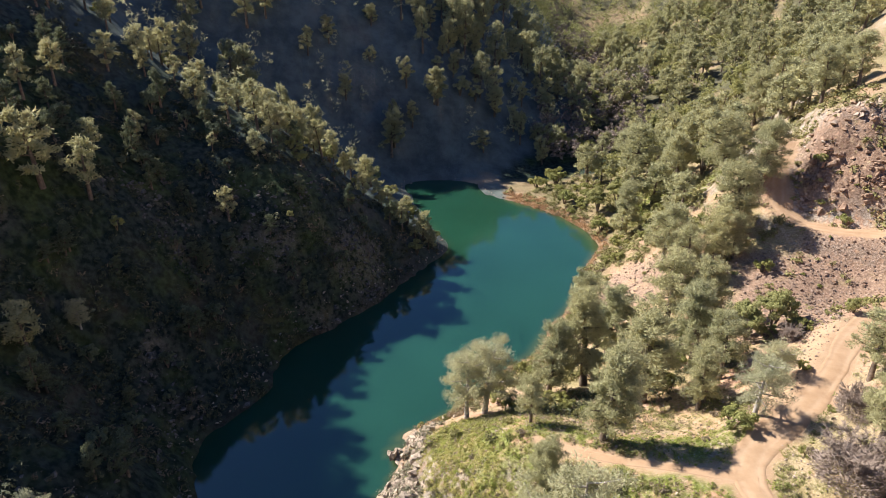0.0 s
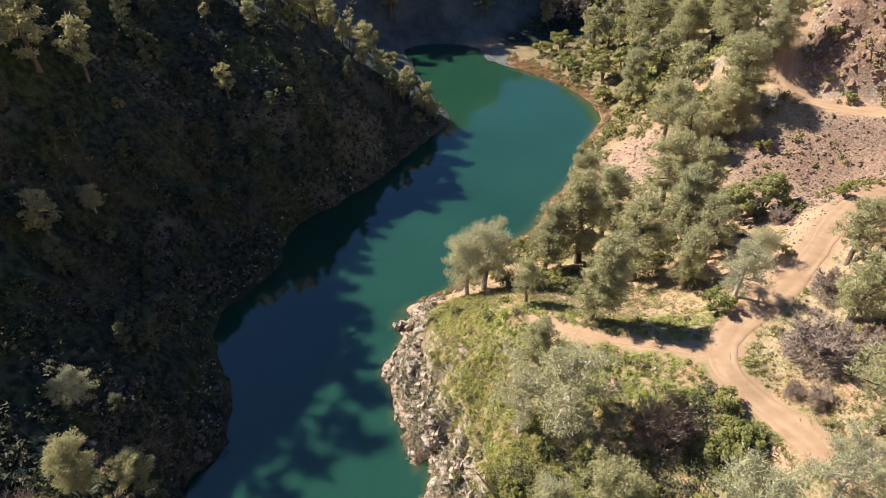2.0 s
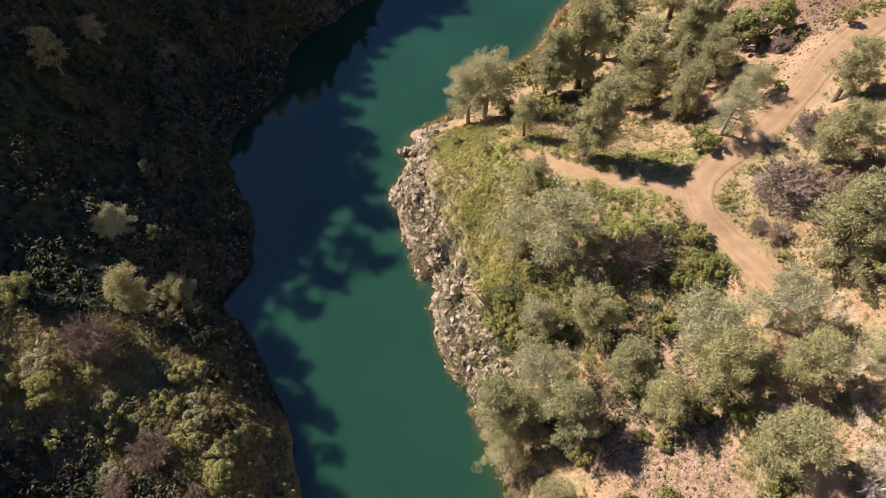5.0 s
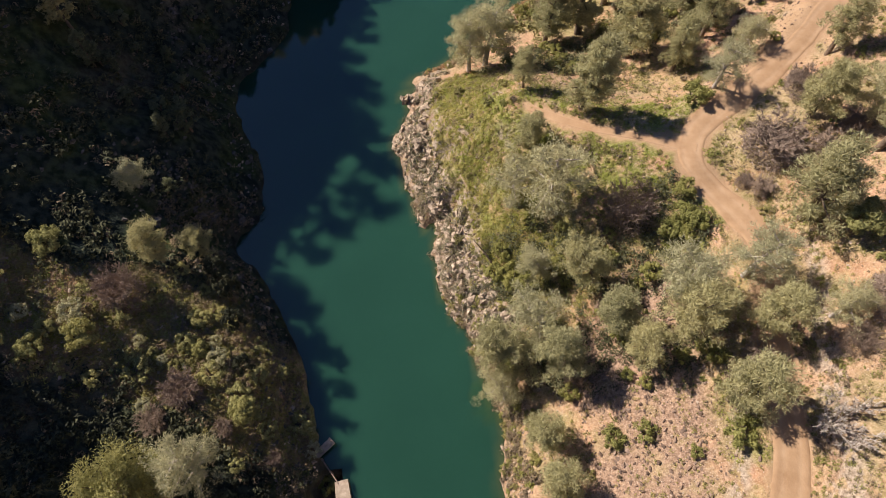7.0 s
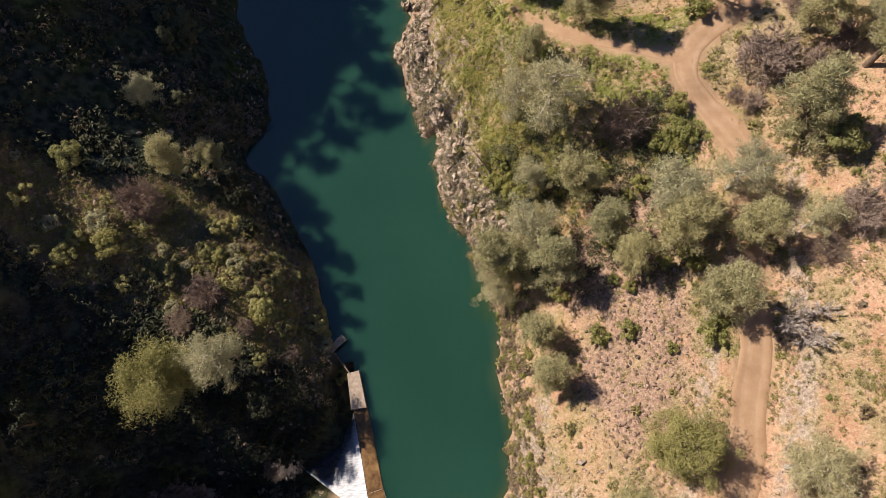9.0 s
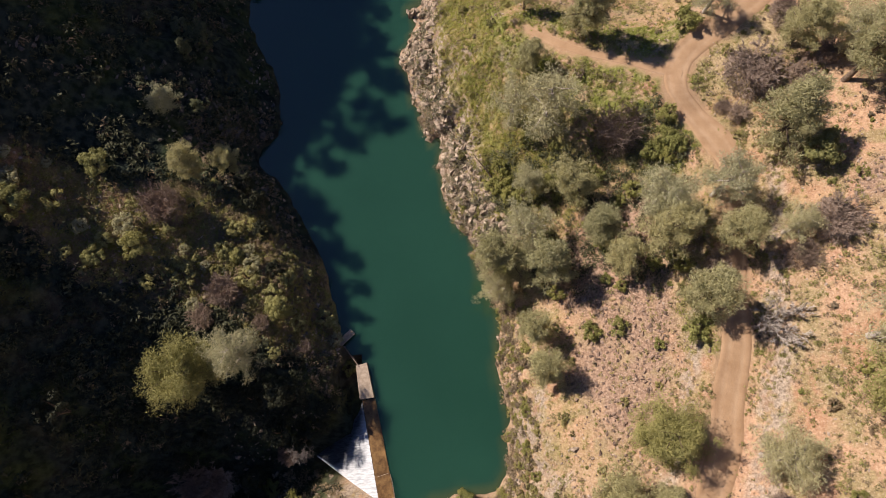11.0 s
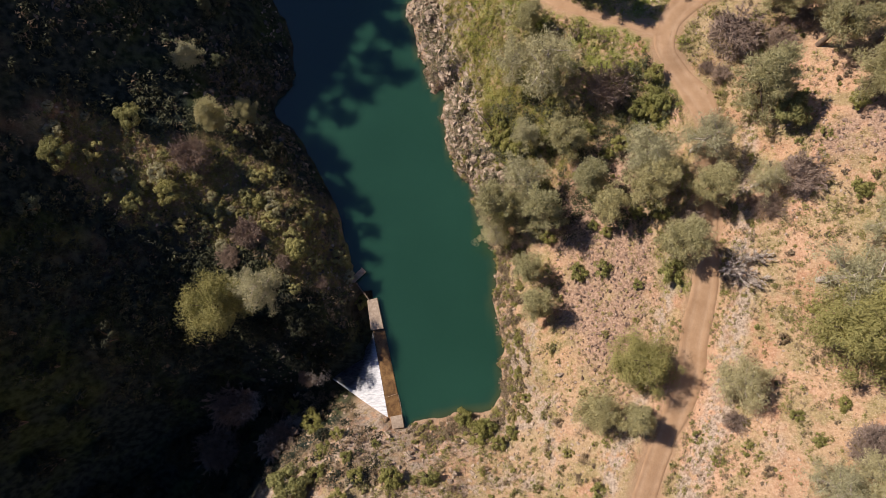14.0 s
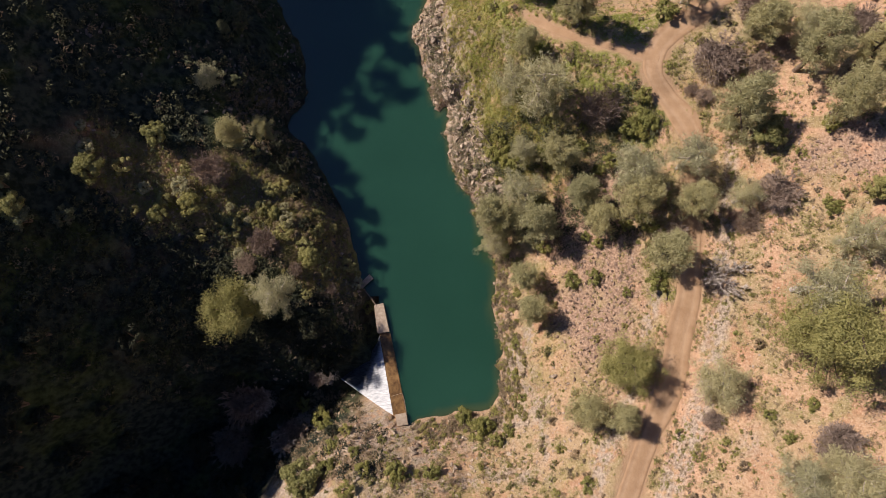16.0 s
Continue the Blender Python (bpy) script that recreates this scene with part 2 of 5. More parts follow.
def times(tree, a, b):
    n = tree.nodes.new("ShaderNodeMath")
    n.operation = "MULTIPLY"
    for slot, v in ((0, a), (1, b)):
        if isinstance(v, float):
            n.inputs[slot].default_value = v
        else:
            tree.links.new(v, n.inputs[slot])
    return n.outputs[0]


def relief(tree, b, value, strength, depth):
    n = node(tree, "ShaderNodeBump", Strength=strength, Distance=depth)
    tree.links.new(value, n.inputs["Height"])
    tree.links.new(n.outputs[0], b.inputs["Normal"])


def read(tree, name):
    n = tree.nodes.new("ShaderNodeAttribute")
    n.attribute_name = name
    return n.outputs["Fac"]


def ground_material():
    m, t, b = material("hillside_earth", 0.95, 0.15)
    fine, mid, wide = noise_at(t, 0.35, 5.0, 0.7), noise_at(t, 2.2, 5.0), noise_at(t, 11.0, 3.0)
    specks = noise_at(t, 0.9, 3.0, 0.5)
    soil = blend(t, ramp(t, fine, 0.3, 0.7), (0.36, 0.20, 0.125), (0.64, 0.405, 0.265))
    soil = blend(t, ramp(t, wide, 0.4, 0.62), soil, blend(t, ramp(t, fine, 0.35, 0.65), (0.27, 0.20, 0.11), (0.45, 0.34, 0.20)))
    straw = blend(t, ramp(t, fine, 0.3, 0.7), (0.15, 0.145, 0.035), (0.32, 0.295, 0.095))
    col = blend(t, times(t, read(t, "straw"), ramp(t, mid, 0.36, 0.56)), soil, straw)
    olive, red = noise_at(t, 3.2, 4.0, 0.65), noise_at(t, 6.0, 4.0, 0.65)
    col = blend(t, ramp(t, red, 0.54, 0.64, 0.0, 0.75), col, blend(t, ramp(t, fine, 0.3, 0.7), (0.30, 0.15, 0.085), (0.50, 0.29, 0.18)))
    col = blend(t, ramp(t, olive, 0.50, 0.60, 0.0, 0.7), col, blend(t, ramp(t, fine, 0.3, 0.7), (0.15, 0.125, 0.05), (0.36, 0.31, 0.15)))
    col = blend(t, read(t, "meadow"), col, blend(t, ramp(t, olive, 0.36, 0.62), (0.11, 0.088, 0.04), (0.29, 0.225, 0.115)))
    scree = blend(t, ramp(t, fine, 0.35, 0.65), (0.18, 0.112, 0.078), (0.46, 0.315, 0.22))
    col = blend(t, times(t, read(t, "scree"), ramp(t, mid, 0.3, 0.5)), col, scree)
    grass = blend(t, ramp(t, fine, 0.3, 0.7), (0.10, 0.115, 0.025), (0.27, 0.28, 0.075))
    col = blend(t, times(t, read(t, "grass"), ramp(t, mid, 0.40, 0.55)), col, grass)
    # scrub is near black: shade of left bank and gorge put into colour
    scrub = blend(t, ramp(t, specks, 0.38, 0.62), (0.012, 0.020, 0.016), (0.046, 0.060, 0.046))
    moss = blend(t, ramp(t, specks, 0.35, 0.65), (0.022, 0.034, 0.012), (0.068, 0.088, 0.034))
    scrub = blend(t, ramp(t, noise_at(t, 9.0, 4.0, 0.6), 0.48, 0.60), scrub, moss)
    # far slopes lighter and bluer: distance haze is put into the ground colour
    haze_tone = blend(t, ramp(t, noise_at(t, 6.0, 5.0, 0.7), 0.38, 0.62), (0.075, 0.092, 0.088), (0.135, 0.157, 0.147))
    scrub = blend(t, read(t, "haze_tone"), scrub, haze_tone)
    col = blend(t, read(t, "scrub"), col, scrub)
    rock = blend(t, ramp(t, fine, 0.32, 0.68), (0.15, 0.115, 0.085), (0.54, 0.45, 0.365))
    rock = blend(t, ramp(t, mid, 0.52, 0.66), rock, (0.30, 0.185, 0.12))
    col = blend(t, times(t, read(t, "rock"), ramp(t, specks, 0.36, 0.5)), col, rock)
    face = blend(t, ramp(t, fine, 0.32, 0.68), (0.105, 0.062, 0.042), (0.34, 0.215, 0.145))
    col = blend(t, times(t, read(t, "red"), ramp(t, specks, 0.3, 0.45)), col, face)
    bare = blend(t, ramp(t, mid, 0.3, 0.7), (0.32, 0.205, 0.12), (0.42, 0.282, 0.175))
    bare = blend(t, ramp(t, fine, 0.45, 0.75, 0.0, 0.5), bare, (0.36, 0.24, 0.15))
    col = blend(t, read(t, "track"), col, bare)
    mud = blend(t, ramp(t, fine, 0.3, 0.7), (0.30, 0.19, 0.11), (0.44, 0.31, 0.21))
    col = blend(t, read(t, "strand"), col, mud)
    gravel = noise_at(t, 0.13, 3.0, 0.6)
    grit = blend(t, ramp(t, gravel, 0.56, 0.7, 0.0, 0.55), col, (0.60, 0.50, 0.40))
    grit = blend(t, ramp(t, gravel, 0.42, 0.3, 0.0, 0.5), grit, (0.12, 0.085, 0.055))
    keep_col = blend(t, read(t, "scrub"), grit, col)
    keep_col = blend(t, times(t, read(t, "track"), 0.75), keep_col, col)
    t.links.new(keep_col, b.inputs["Base Color"])
    bumps = times(t, fine, ramp(t, read(t, "track"), 0.0, 1.0, 1.0, 0.25))
    relief(t, b, bumps, 0.9, 0.28)
    return m


def water_material():
    m, t, b = material("lake_water", 0.04, 0.5)
    b.inputs["IOR"].default_value = 1.6
    shallow = read(t, "shallow")
    col = blend(t, ramp(t, noise_at(t, 30.0, 2.0), 0.35, 0.65), (0.011, 0.046, 0.026), (0.014, 0.056, 0.033))
    col = blend(t, shallow, col, (0.075, 0.088, 0.032))
    t.links.new(col, b.inputs["Base Color"])
    # light spreads under the surface of murky water, so the edges of shadows are soft
    b.subsurface_method = "BURLEY"
    b.inputs["Subsurface Weight"].default_value = 1.0
    b.inputs["Subsurface Radius"].default_value = (1.0, 1.0, 1.0)
    b.inputs["Subsurface Scale"].default_value = 2.4
    relief(t, b, noise_at(t, 0.8, 3.0), 0.05, 0.05)
    return m


def leaf_material(name, dark, light, through_light=0.32):
    m, t, b = material(name, 0.7, 0.2)
    geo, info = t.nodes.new("ShaderNodeNewGeometry"), t.nodes.new("ShaderNodeObjectInfo")
    col = blend(t, geo.outputs["Random Per Island"], dark, light)
    warm = tuple(c * k for c, k in zip(light, (1.08, 1.0, 0.86)))
    col = blend(t, ramp(t, info.outputs["Random"], 0.0, 1.0, 0.0, 0.55), col, warm)
    col = blend(t, ramp(t, read(t, "tone"), 0.0, 1.0, 0.0, 0.55), col, dark)
    t.links.new(col, b.inputs["Base Color"])
    back = t.nodes.new("ShaderNodeBsdfTranslucent")
    t.links.new(col, back.inputs[0])
    mix = t.nodes.new("ShaderNodeMixShader")
    mix.inputs[0].default_value = through_light
    t.links.new(b.outputs[0], mix.inputs[1])
    t.links.new(back.outputs[0], mix.inputs[2])
    t.links.new(mix.outputs[0], t.nodes["Material Output"].inputs[0])
    return m


def grain_material(name, dark, light, size=0.3, rough=0.9, depth=0.05, random=0.0):
    m, t, b = material(name, rough, 0.25)
    n = noise_at(t, size, 5.0, 0.65)
    col = blend(t, ramp(t, n, 0.33, 0.67), dark, light)
    col = blend(t, ramp(t, noise_at(t, size * 7, 3.0), 0.45, 0.7, 0.0, 0.5), col, tuple(c * 0.6 for c in dark))
    if random:
        geo = t.nodes.new("ShaderNodeNewGeometry")
        col = blend(t, ramp(t, geo.outputs["Random Per Island"], 0.0, 1.0, 0.0, random), col, tuple(c * 0.5 for c in dark))
    t.links.new(col, b.inputs["Base Color"])
    relief(t, b, n, 0.8, depth)
    return m


def foam_material():
    m, t, b = material("running_water", 0.35, 0.5)
    place = t.nodes.new("ShaderNodeTexCoord")
    stretch = t.nodes.new("ShaderNodeMapping")
    stretch.inputs["Scale"].default_value = (0.3, 1.6, 0.3)
    t.links.new(place.outputs["Object"], stretch.inputs[0])
    n = node(t, "ShaderNodeTexNoise", Scale=3.2, Detail=5.0, Roughness=0.6)
    t.links.new(stretch.outputs[0], n.inputs["Vector"])
    col = blend(t, ramp(t, n.outputs["Fac"], 0.34, 0.60), (0.36, 0.39, 0.42), (0.62, 0.64, 0.66))
    # dark part of the face: shadow put into colour, plus thin water over concrete
    wet = blend(t, ramp(t, n.outputs["Fac"], 0.35, 0.65), (0.025, 0.027, 0.03), (0.10, 0.11, 0.125))
    col = blend(t, ramp(t, read(t, "thin"), 0.25, 0.75), col, wet)
    t.links.new(col, b.inputs["Base Color"])
    relief(t, b, n.outputs["Fac"], 0.6, 0.12)
    return m


PALE_STONE = grain_material("pale_stone", (0.34, 0.255, 0.19), (0.63, 0.505, 0.395), 0.3, 0.9, 0.05, 0.4)
def track_material():
    """Packed pale dirt with two wheel ruts."""
    m, t, b = material("packed_dirt", 0.95, 0.15)
    mid, fine = noise_at(t, 1.8, 4.0), noise_at(t, 0.22, 4.0, 0.65)
    col = blend(t, ramp(t, mid, 0.3, 0.7), (0.31, 0.195, 0.112), (0.41, 0.272, 0.165))
    col = blend(t, times(t, read(t, "rut"), ramp(t, mid, 0.25, 0.6)), col, (0.44, 0.31, 0.20))
    col = blend(t, times(t, read(t, "crown"), ramp(t, fine, 0.4, 0.62)), col, (0.32, 0.215, 0.125))
    col = blend(t, ramp(t, fine, 0.55, 0.75, 0.0, 0.55), col, (0.36, 0.235, 0.15))
    t.links.new(col, b.inputs["Base Color"])
    relief(t, b, fine, 0.5, 0.06)
    return m


EARTH, WATER, FOAM = ground_material(), water_material(), foam_material()
PINE_LEAF = leaf_material("pine_needles", (0.27, 0.265, 0.14), (0.50, 0.48, 0.275), 0.4)
GREY_LEAF = leaf_material("sparse_needles", (0.29, 0.285, 0.175), (0.52, 0.505, 0.32), 0.38)
OAK_LEAF = leaf_material("oak_leaves", (0.175, 0.18, 0.065), (0.37, 0.36, 0.15))
BUSH_LEAF = leaf_material("bush_leaves", (0.14, 0.15, 0.045), (0.34, 0.335, 0.12))
SCRUB_LEAF = leaf_material("scrub_leaves", (0.09, 0.088, 0.032), (0.32, 0.29, 0.12), 0.15)
# scrub leaves darkened so that their colour carries the bank's shade
SHADE_LEAF = leaf_material("shaded_scrub_leaves", (0.03, 0.038, 0.022), (0.115, 0.12, 0.065), 0.15)
DRY_LEAF = leaf_material("dry_scrub", (0.12, 0.09, 0.06), (0.30, 0.235, 0.155), 0.1)
GREEN_LEAF = leaf_material("fresh_grass", (0.10, 0.13, 0.02), (0.30, 0.34, 0.075), 0.25)
# near-black leaves: the deep shade of the gorge put into colour
GORGE_SHADE_LEAF = leaf_material("gorge_shade_leaves", (0.015, 0.02, 0.014), (0.06, 0.066, 0.04), 0.15)
# lighter copy of the bush leaves; sunlight on the spur is in the colour
SUNLIT_SPUR_LEAF = leaf_material("sunlit_spur_leaves", (0.24, 0.24, 0.10), (0.46, 0.44, 0.20), 0.35)
REED_LEAF = leaf_material("rusty_reeds", (0.26, 0.14, 0.07), (0.48, 0.30, 0.16), 0.2)
BANK_LEAF = leaf_material("bank_leaves", (0.07, 0.068, 0.048), (0.20, 0.19, 0.13), 0.15)
# rock colour darkened to hold the shade of the left bank
SHADE_STONE = grain_material("shaded_rock", (0.055, 0.05, 0.044), (0.22, 0.20, 0.175), 0.4, 0.9, 0.12)
# darker copy of the tree leaves; the slope's shade is in the colour
SHADE_TONED_LEAF = leaf_material("shade_toned_leaves", (0.045, 0.06, 0.04), (0.20, 0.225, 0.135), 0.3)
STRAW_LEAF = leaf_material("straw_grass", (0.17, 0.155, 0.04), (0.37, 0.34, 0.11), 0.2)
TWIG = leaf_material("purple_twigs", (0.145, 0.11, 0.09), (0.335, 0.265, 0.225), 0.1)
BARK = grain_material("pine_bark", (0.10, 0.07, 0.05), (0.25, 0.19, 0.14), 0.25)
PALE_WOOD = grain_material("bleached_wood", (0.34, 0.29, 0.25), (0.62, 0.56, 0.50), 0.2)
STONE = grain_material("weathered_rock", (0.18, 0.13, 0.092), (0.60, 0.49, 0.375), 0.35, 0.9, 0.12)
SCREE = grain_material("scree_stone", (0.19, 0.13, 0.098), (0.44, 0.32, 0.245), 0.3, 0.9, 0.05, 0.75)
RED_ROCK = grain_material("reddish_rock", (0.15, 0.085, 0.055), (0.42, 0.29, 0.20), 0.7, 0.92, 0.3)
CONCRETE = grain_material("pale_concrete", (0.27, 0.21, 0.155), (0.46, 0.375, 0.29), 0.5, 0.85, 0.03)
WET_SILL = grain_material("brown_wet_concrete", (0.085, 0.045, 0.02), (0.26, 0.155, 0.065), 0.8, 0.3, 0.02)
TRACK_DIRT = track_material()
RUST = grain_material("rusty_pipe", (0.14, 0.09, 0.06), (0.34, 0.27, 0.22), 0.2, 0.7, 0.01)

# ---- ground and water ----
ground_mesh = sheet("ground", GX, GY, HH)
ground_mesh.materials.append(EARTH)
gy, gx = np.gradient(HH, GY, GX)
SLOPE = np.hypot(gx, gy)
patch = fbm(XX, YY, 9, 4, 31)
T_DIST = np.minimum(np.minimum(near_line(XX, YY, TRACK), near_line(XX, YY, SPUR_TRACK) + 0.7), near_line(XX, YY, UPPER_TRACK))
TRACK_MASK = np.maximum(0.9 * (1 - smooth(0.8, 2.4, near_line(XX, YY, [(33, 38.6), (30.6, 39.6)]) + 1.2 * fbm(XX, YY, 2, 3, 43))), np.maximum(1 - smooth(1.45, 2.2, T_DIST + 0.9 * fbm(XX, YY, 1.6, 3, 41)), 0.9 * (1 - smooth(1.8, 3.4, near_line(XX, YY, [(42, 47), (49, 53), (56, 58)]) + 2.5 * fbm(XX, YY, 3, 3, 42)))))
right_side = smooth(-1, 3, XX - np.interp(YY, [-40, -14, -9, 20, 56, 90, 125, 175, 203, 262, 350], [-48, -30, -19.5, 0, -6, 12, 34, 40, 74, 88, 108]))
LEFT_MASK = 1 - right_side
SHORE_DIST = np.minimum(near_line(XX, YY, LEFT_SHORE[2:]), near_line(XX, YY, RIGHT_SHORE))
rubble_zone = (1 - smooth(5, 11, near_line(XX, YY, RUBBLE) + 5 * patch)) + (1 - smooth(5, 8.5, near_line(XX, YY, [(20, 1), (23, 8), (22, 14), (24, 18)]) + 5 * patch)) + (1 - smooth(2, 4.5, near_line(XX, YY, [(47, 19), (58, 18)]) + 3 * patch)) + (1 - smooth(4, 8, near_line(XX, YY, [(46, 94), (54, 86)]) + 5 * patch))
rubble_zone = np.clip(rubble_zone, 0, 1) * right_side
# the sunlit strip of the spur, kept lighter than the shade-dark scrub around
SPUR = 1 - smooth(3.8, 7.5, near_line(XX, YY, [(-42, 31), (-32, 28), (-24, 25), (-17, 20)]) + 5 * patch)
grass_zone = (1 - smooth(2.5, 6.5, near_line(XX, YY, [(17, 50), (21, 41), (28, 35), (32, 30)]) + 4 * patch)) + 0.8 * (1 - smooth(2, 5, near_line(XX, YY, [(26, 44), (30, 44.5), (34, 44)]) + 3 * patch)) + 0.7 * (1 - smooth(1, 4, near_line(XX, YY, [(28, 5), (30, 14), (31, 20)]) + 4 * patch)) + (1 - smooth(2, 7, near_line(XX, YY, [(62, 128), (66, 138), (72, 120)]) + 5 * patch))
grass_zone = grass_zone + 0.75 * (1 - smooth(2, 6, near_line(XX, YY, [(10, 55), (9.5, 46), (11, 38), (12, 31)]) + 5 * fbm(XX, YY, 5, 3, 33)))
grass_zone = grass_zone + 1 - smooth(3, 7, near_line(XX, YY, [(15, 49), (21, 45), (27, 41), (31, 37)]) + 3 * patch)
grass_zone = np.clip(grass_zone, 0, 1) * right_side
straw_zone = np.clip((1 - smooth(4, 9, near_line(XX, YY, [(11, 54), (10, 44), (12, 34), (16, 28)]) + 4 * patch)) + 0.85 * smooth(80, 125, YY) * smooth(-0.15, 0.2, patch) + 0.4 * smooth(0.0, 0.35, patch), 0, 1) * right_side
rock_zone = np.clip(NOSE * (1 - smooth(4.0, 6.5, SHORE_DIST + 2 * patch)) * smooth(-0.3, 0.1, patch + 0.3) + smooth(0.95, 1.4, SLOPE) * right_side * 0.9 + smooth(1.1, 2.0, SLOPE) * 0.3 * smooth(-0.1, 0.2, patch) * LEFT_MASK * smooth(34, 44, YY) + (1 - smooth(3, 6, near_line(XX, YY, [(78, 92), (84, 86)]) + 3 * patch)), 0, 1)
cliff_zone = CUT
face_line = (1 - smooth(1.2, 3.2, near_line(XX, YY, [(76.0, 92.0), (79.0, 87.6), (83.0, 84.4), (88.0, 80.0)]))) * (T_DIST > 2.6)
strand = (1 - smooth(0.3, 0.9, HH + 0.8 * fbm(XX, YY, 2.5, 3, 51))) * (0.05 + 0.95 * right_side) * (SHORE_DIST < 6) + 0.8 * (1 - smooth(1.0, 3, near_line(XX, YY, [(31, 168), (37, 170)]) + 2 * patch))
shift(ground_mesh, "track", TRACK_MASK)
shift(ground_mesh, "grass", grass_zone)
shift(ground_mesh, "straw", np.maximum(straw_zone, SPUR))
shift(ground_mesh, "scree", np.clip(rubble_zone, 0, 1))
shift(ground_mesh, "rock", np.clip(rock_zone + cliff_zone, 0, 1))
# the shade-dark scrub tone covers the left side, sparing the sunlit spur
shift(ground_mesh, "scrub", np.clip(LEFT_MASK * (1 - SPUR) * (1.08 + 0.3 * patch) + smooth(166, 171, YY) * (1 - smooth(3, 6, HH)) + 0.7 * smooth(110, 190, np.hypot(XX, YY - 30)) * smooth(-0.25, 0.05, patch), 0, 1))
shift(ground_mesh, "red", np.clip(face_line + CUT * 0.8 + 0.6 * (1 - smooth(4, 10, near_line(XX, YY, RUBBLE) + 5 * patch)), 0, 1))
# painted haze sets in on the left side beyond y = 100
shift(ground_mesh, "haze_tone", LEFT_MASK * smooth(100, 150, YY))
shift(ground_mesh, "meadow", right_side * smooth(82, 112, YY + 6 * patch) * (0.75 + 0.5 * patch) * (1 - rubble_zone) * (1 - np.clip(cliff_zone, 0, 1)))
shift(ground_mesh, "strand", np.clip(strand, 0, 1))
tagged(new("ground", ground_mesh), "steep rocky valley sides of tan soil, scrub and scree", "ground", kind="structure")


def at_grid(field, x, y):
    i = int(np.clip(np.searchsorted(GX, x), 0, len(GX) - 1))
    j = int(np.clip(np.searchsorted(GY, y), 0, len(GY) - 1))
    return float(field[j, i])


def inside(px, py, loop):
    hit = np.zeros(np.shape(px), bool)
    for (ax, ay), (bx, by) in zip(loop, loop[1:] + loop[:1]):
        cross = (ay > py) != (by > py)
        hit ^= cross & (px < (bx - ax) * (py - ay) / (by - ay + 1e-12) + ax)
    return hit


wx, wy = np.arange(-30, 62, 1.0), np.arange(-12, 182, 1.0)
WX, WY = np.meshgrid(wx, wy)
LAKE_LOOP = LEFT_SHORE + RIGHT_SHORE
edge = near_line(WX, WY, LAKE_LOOP + LAKE_LOOP[:1])
lake = inside(WX, WY, LAKE_LOOP)
keep = (lake | (edge < 3.5)) & ~((WX < np.interp(WY, [-9.5, 0, 10], [-9.55, -10.55, -11.75])) & (WY < 10.5))
k = np.arange(WX.size).reshape(WX.shape)
cells = keep[:-1, :-1] & keep[:-1, 1:] & keep[1:, 1:] & keep[1:, :-1]
faces = np.stack([k[:-1, :-1], k[:-1, 1:], k[1:, 1:], k[1:, :-1]], -1)[cells]
used, back_index = np.unique(faces, return_inverse=True)
verts = np.column_stack([WX.ravel(), WY.ravel(), np.zeros(WX.size)])[used]
lake_mesh = mesh_of("lake", verts, back_index.reshape(-1, 4))
depth = np.array([ground_z(x, y) for x, y, _ in verts])
shift(lake_mesh, "shallow", 0.75 * (1 - smooth(0.0, 1.0, -depth)) * np.array([0.15 + 0.85 * at_grid(right_side, x, y) for x, y, _ in verts]))
lake_mesh.materials.append(WATER)
tagged(new("water", lake_mesh), "still deep green reservoir water in the gorge", "water", kind="structure")


# ---- the dirt tracks, laid on the ground ----
def track_strip(name, line, half, label):
    pts = [Vector((x, y, 0)) for x, y in line]
    fine = []
    for k in range(len(pts) - 1):
        a, b, c, d = pts[max(k - 1, 0)], pts[k], pts[k + 1], pts[min(k + 2, len(pts) - 1)]
        n = max(2, int((c - b).length / 0.5))
        for i in range(n):
            s = i / n
            fine.append(0.5 * ((2 * b) + (c - a) * s + (2 * a - 5 * b + 4 * c - d) * s * s + (3 * b - a - 3 * c + d) * s ** 3))
    verts, rut, mid, across = [], [], [], 17
    for i, p in enumerate(fine):
        way = (fine[min(i + 1, len(fine) - 1)] - fine[max(i - 1, 0)]).normalized()
        side = Vector((way.y, -way.x, 0))
        wide = half * (1 + 0.5 * float(fbm(np.array(i * 0.5), np.array(half * 9), 7, 3, 81)))
        for j in range(across):
            s = j / (across - 1) * 2 - 1
            q = p + side * s * wide
            r = math.exp(-((abs(s) * wide - 0.75) / 0.24) ** 2)
            edge = max(0.0, abs(s) - 0.72) / 0.28
            z = ground_z(q.x, q.y) + 0.07 - 0.035 * r - 0.26 * edge ** 1.5
            verts.append((q.x, q.y, z))
            rut.append(0.6 * r)
            mid.append(math.exp(-(s * wide / 0.3) ** 2) * 0.4 + edge * 0.7)
    k = np.arange(len(verts)).reshape(-1, across)
    faces = np.stack([k[:-1, :-1], k[:-1, 1:], k[1:, 1:], k[1:, :-1]], -1).reshape(-1, 4)
    me = mesh_of(name, verts, faces)
    shift(me, "rut", rut)
    shift(me, "crown", mid)
    me.materials.append(TRACK_DIRT)
    tagged(new(name, me), label, "road", kind="structure")


track_strip("road_lower", TRACK, 1.75, "pale dirt track with wheel ruts along the slope")
track_strip("road_spur", SPUR_TRACK, 0.8, "short dirt spur track out to the bluff")
track_strip("road_upper", UPPER_TRACK, 1.7, "narrow dirt track cut into the upper hillside")


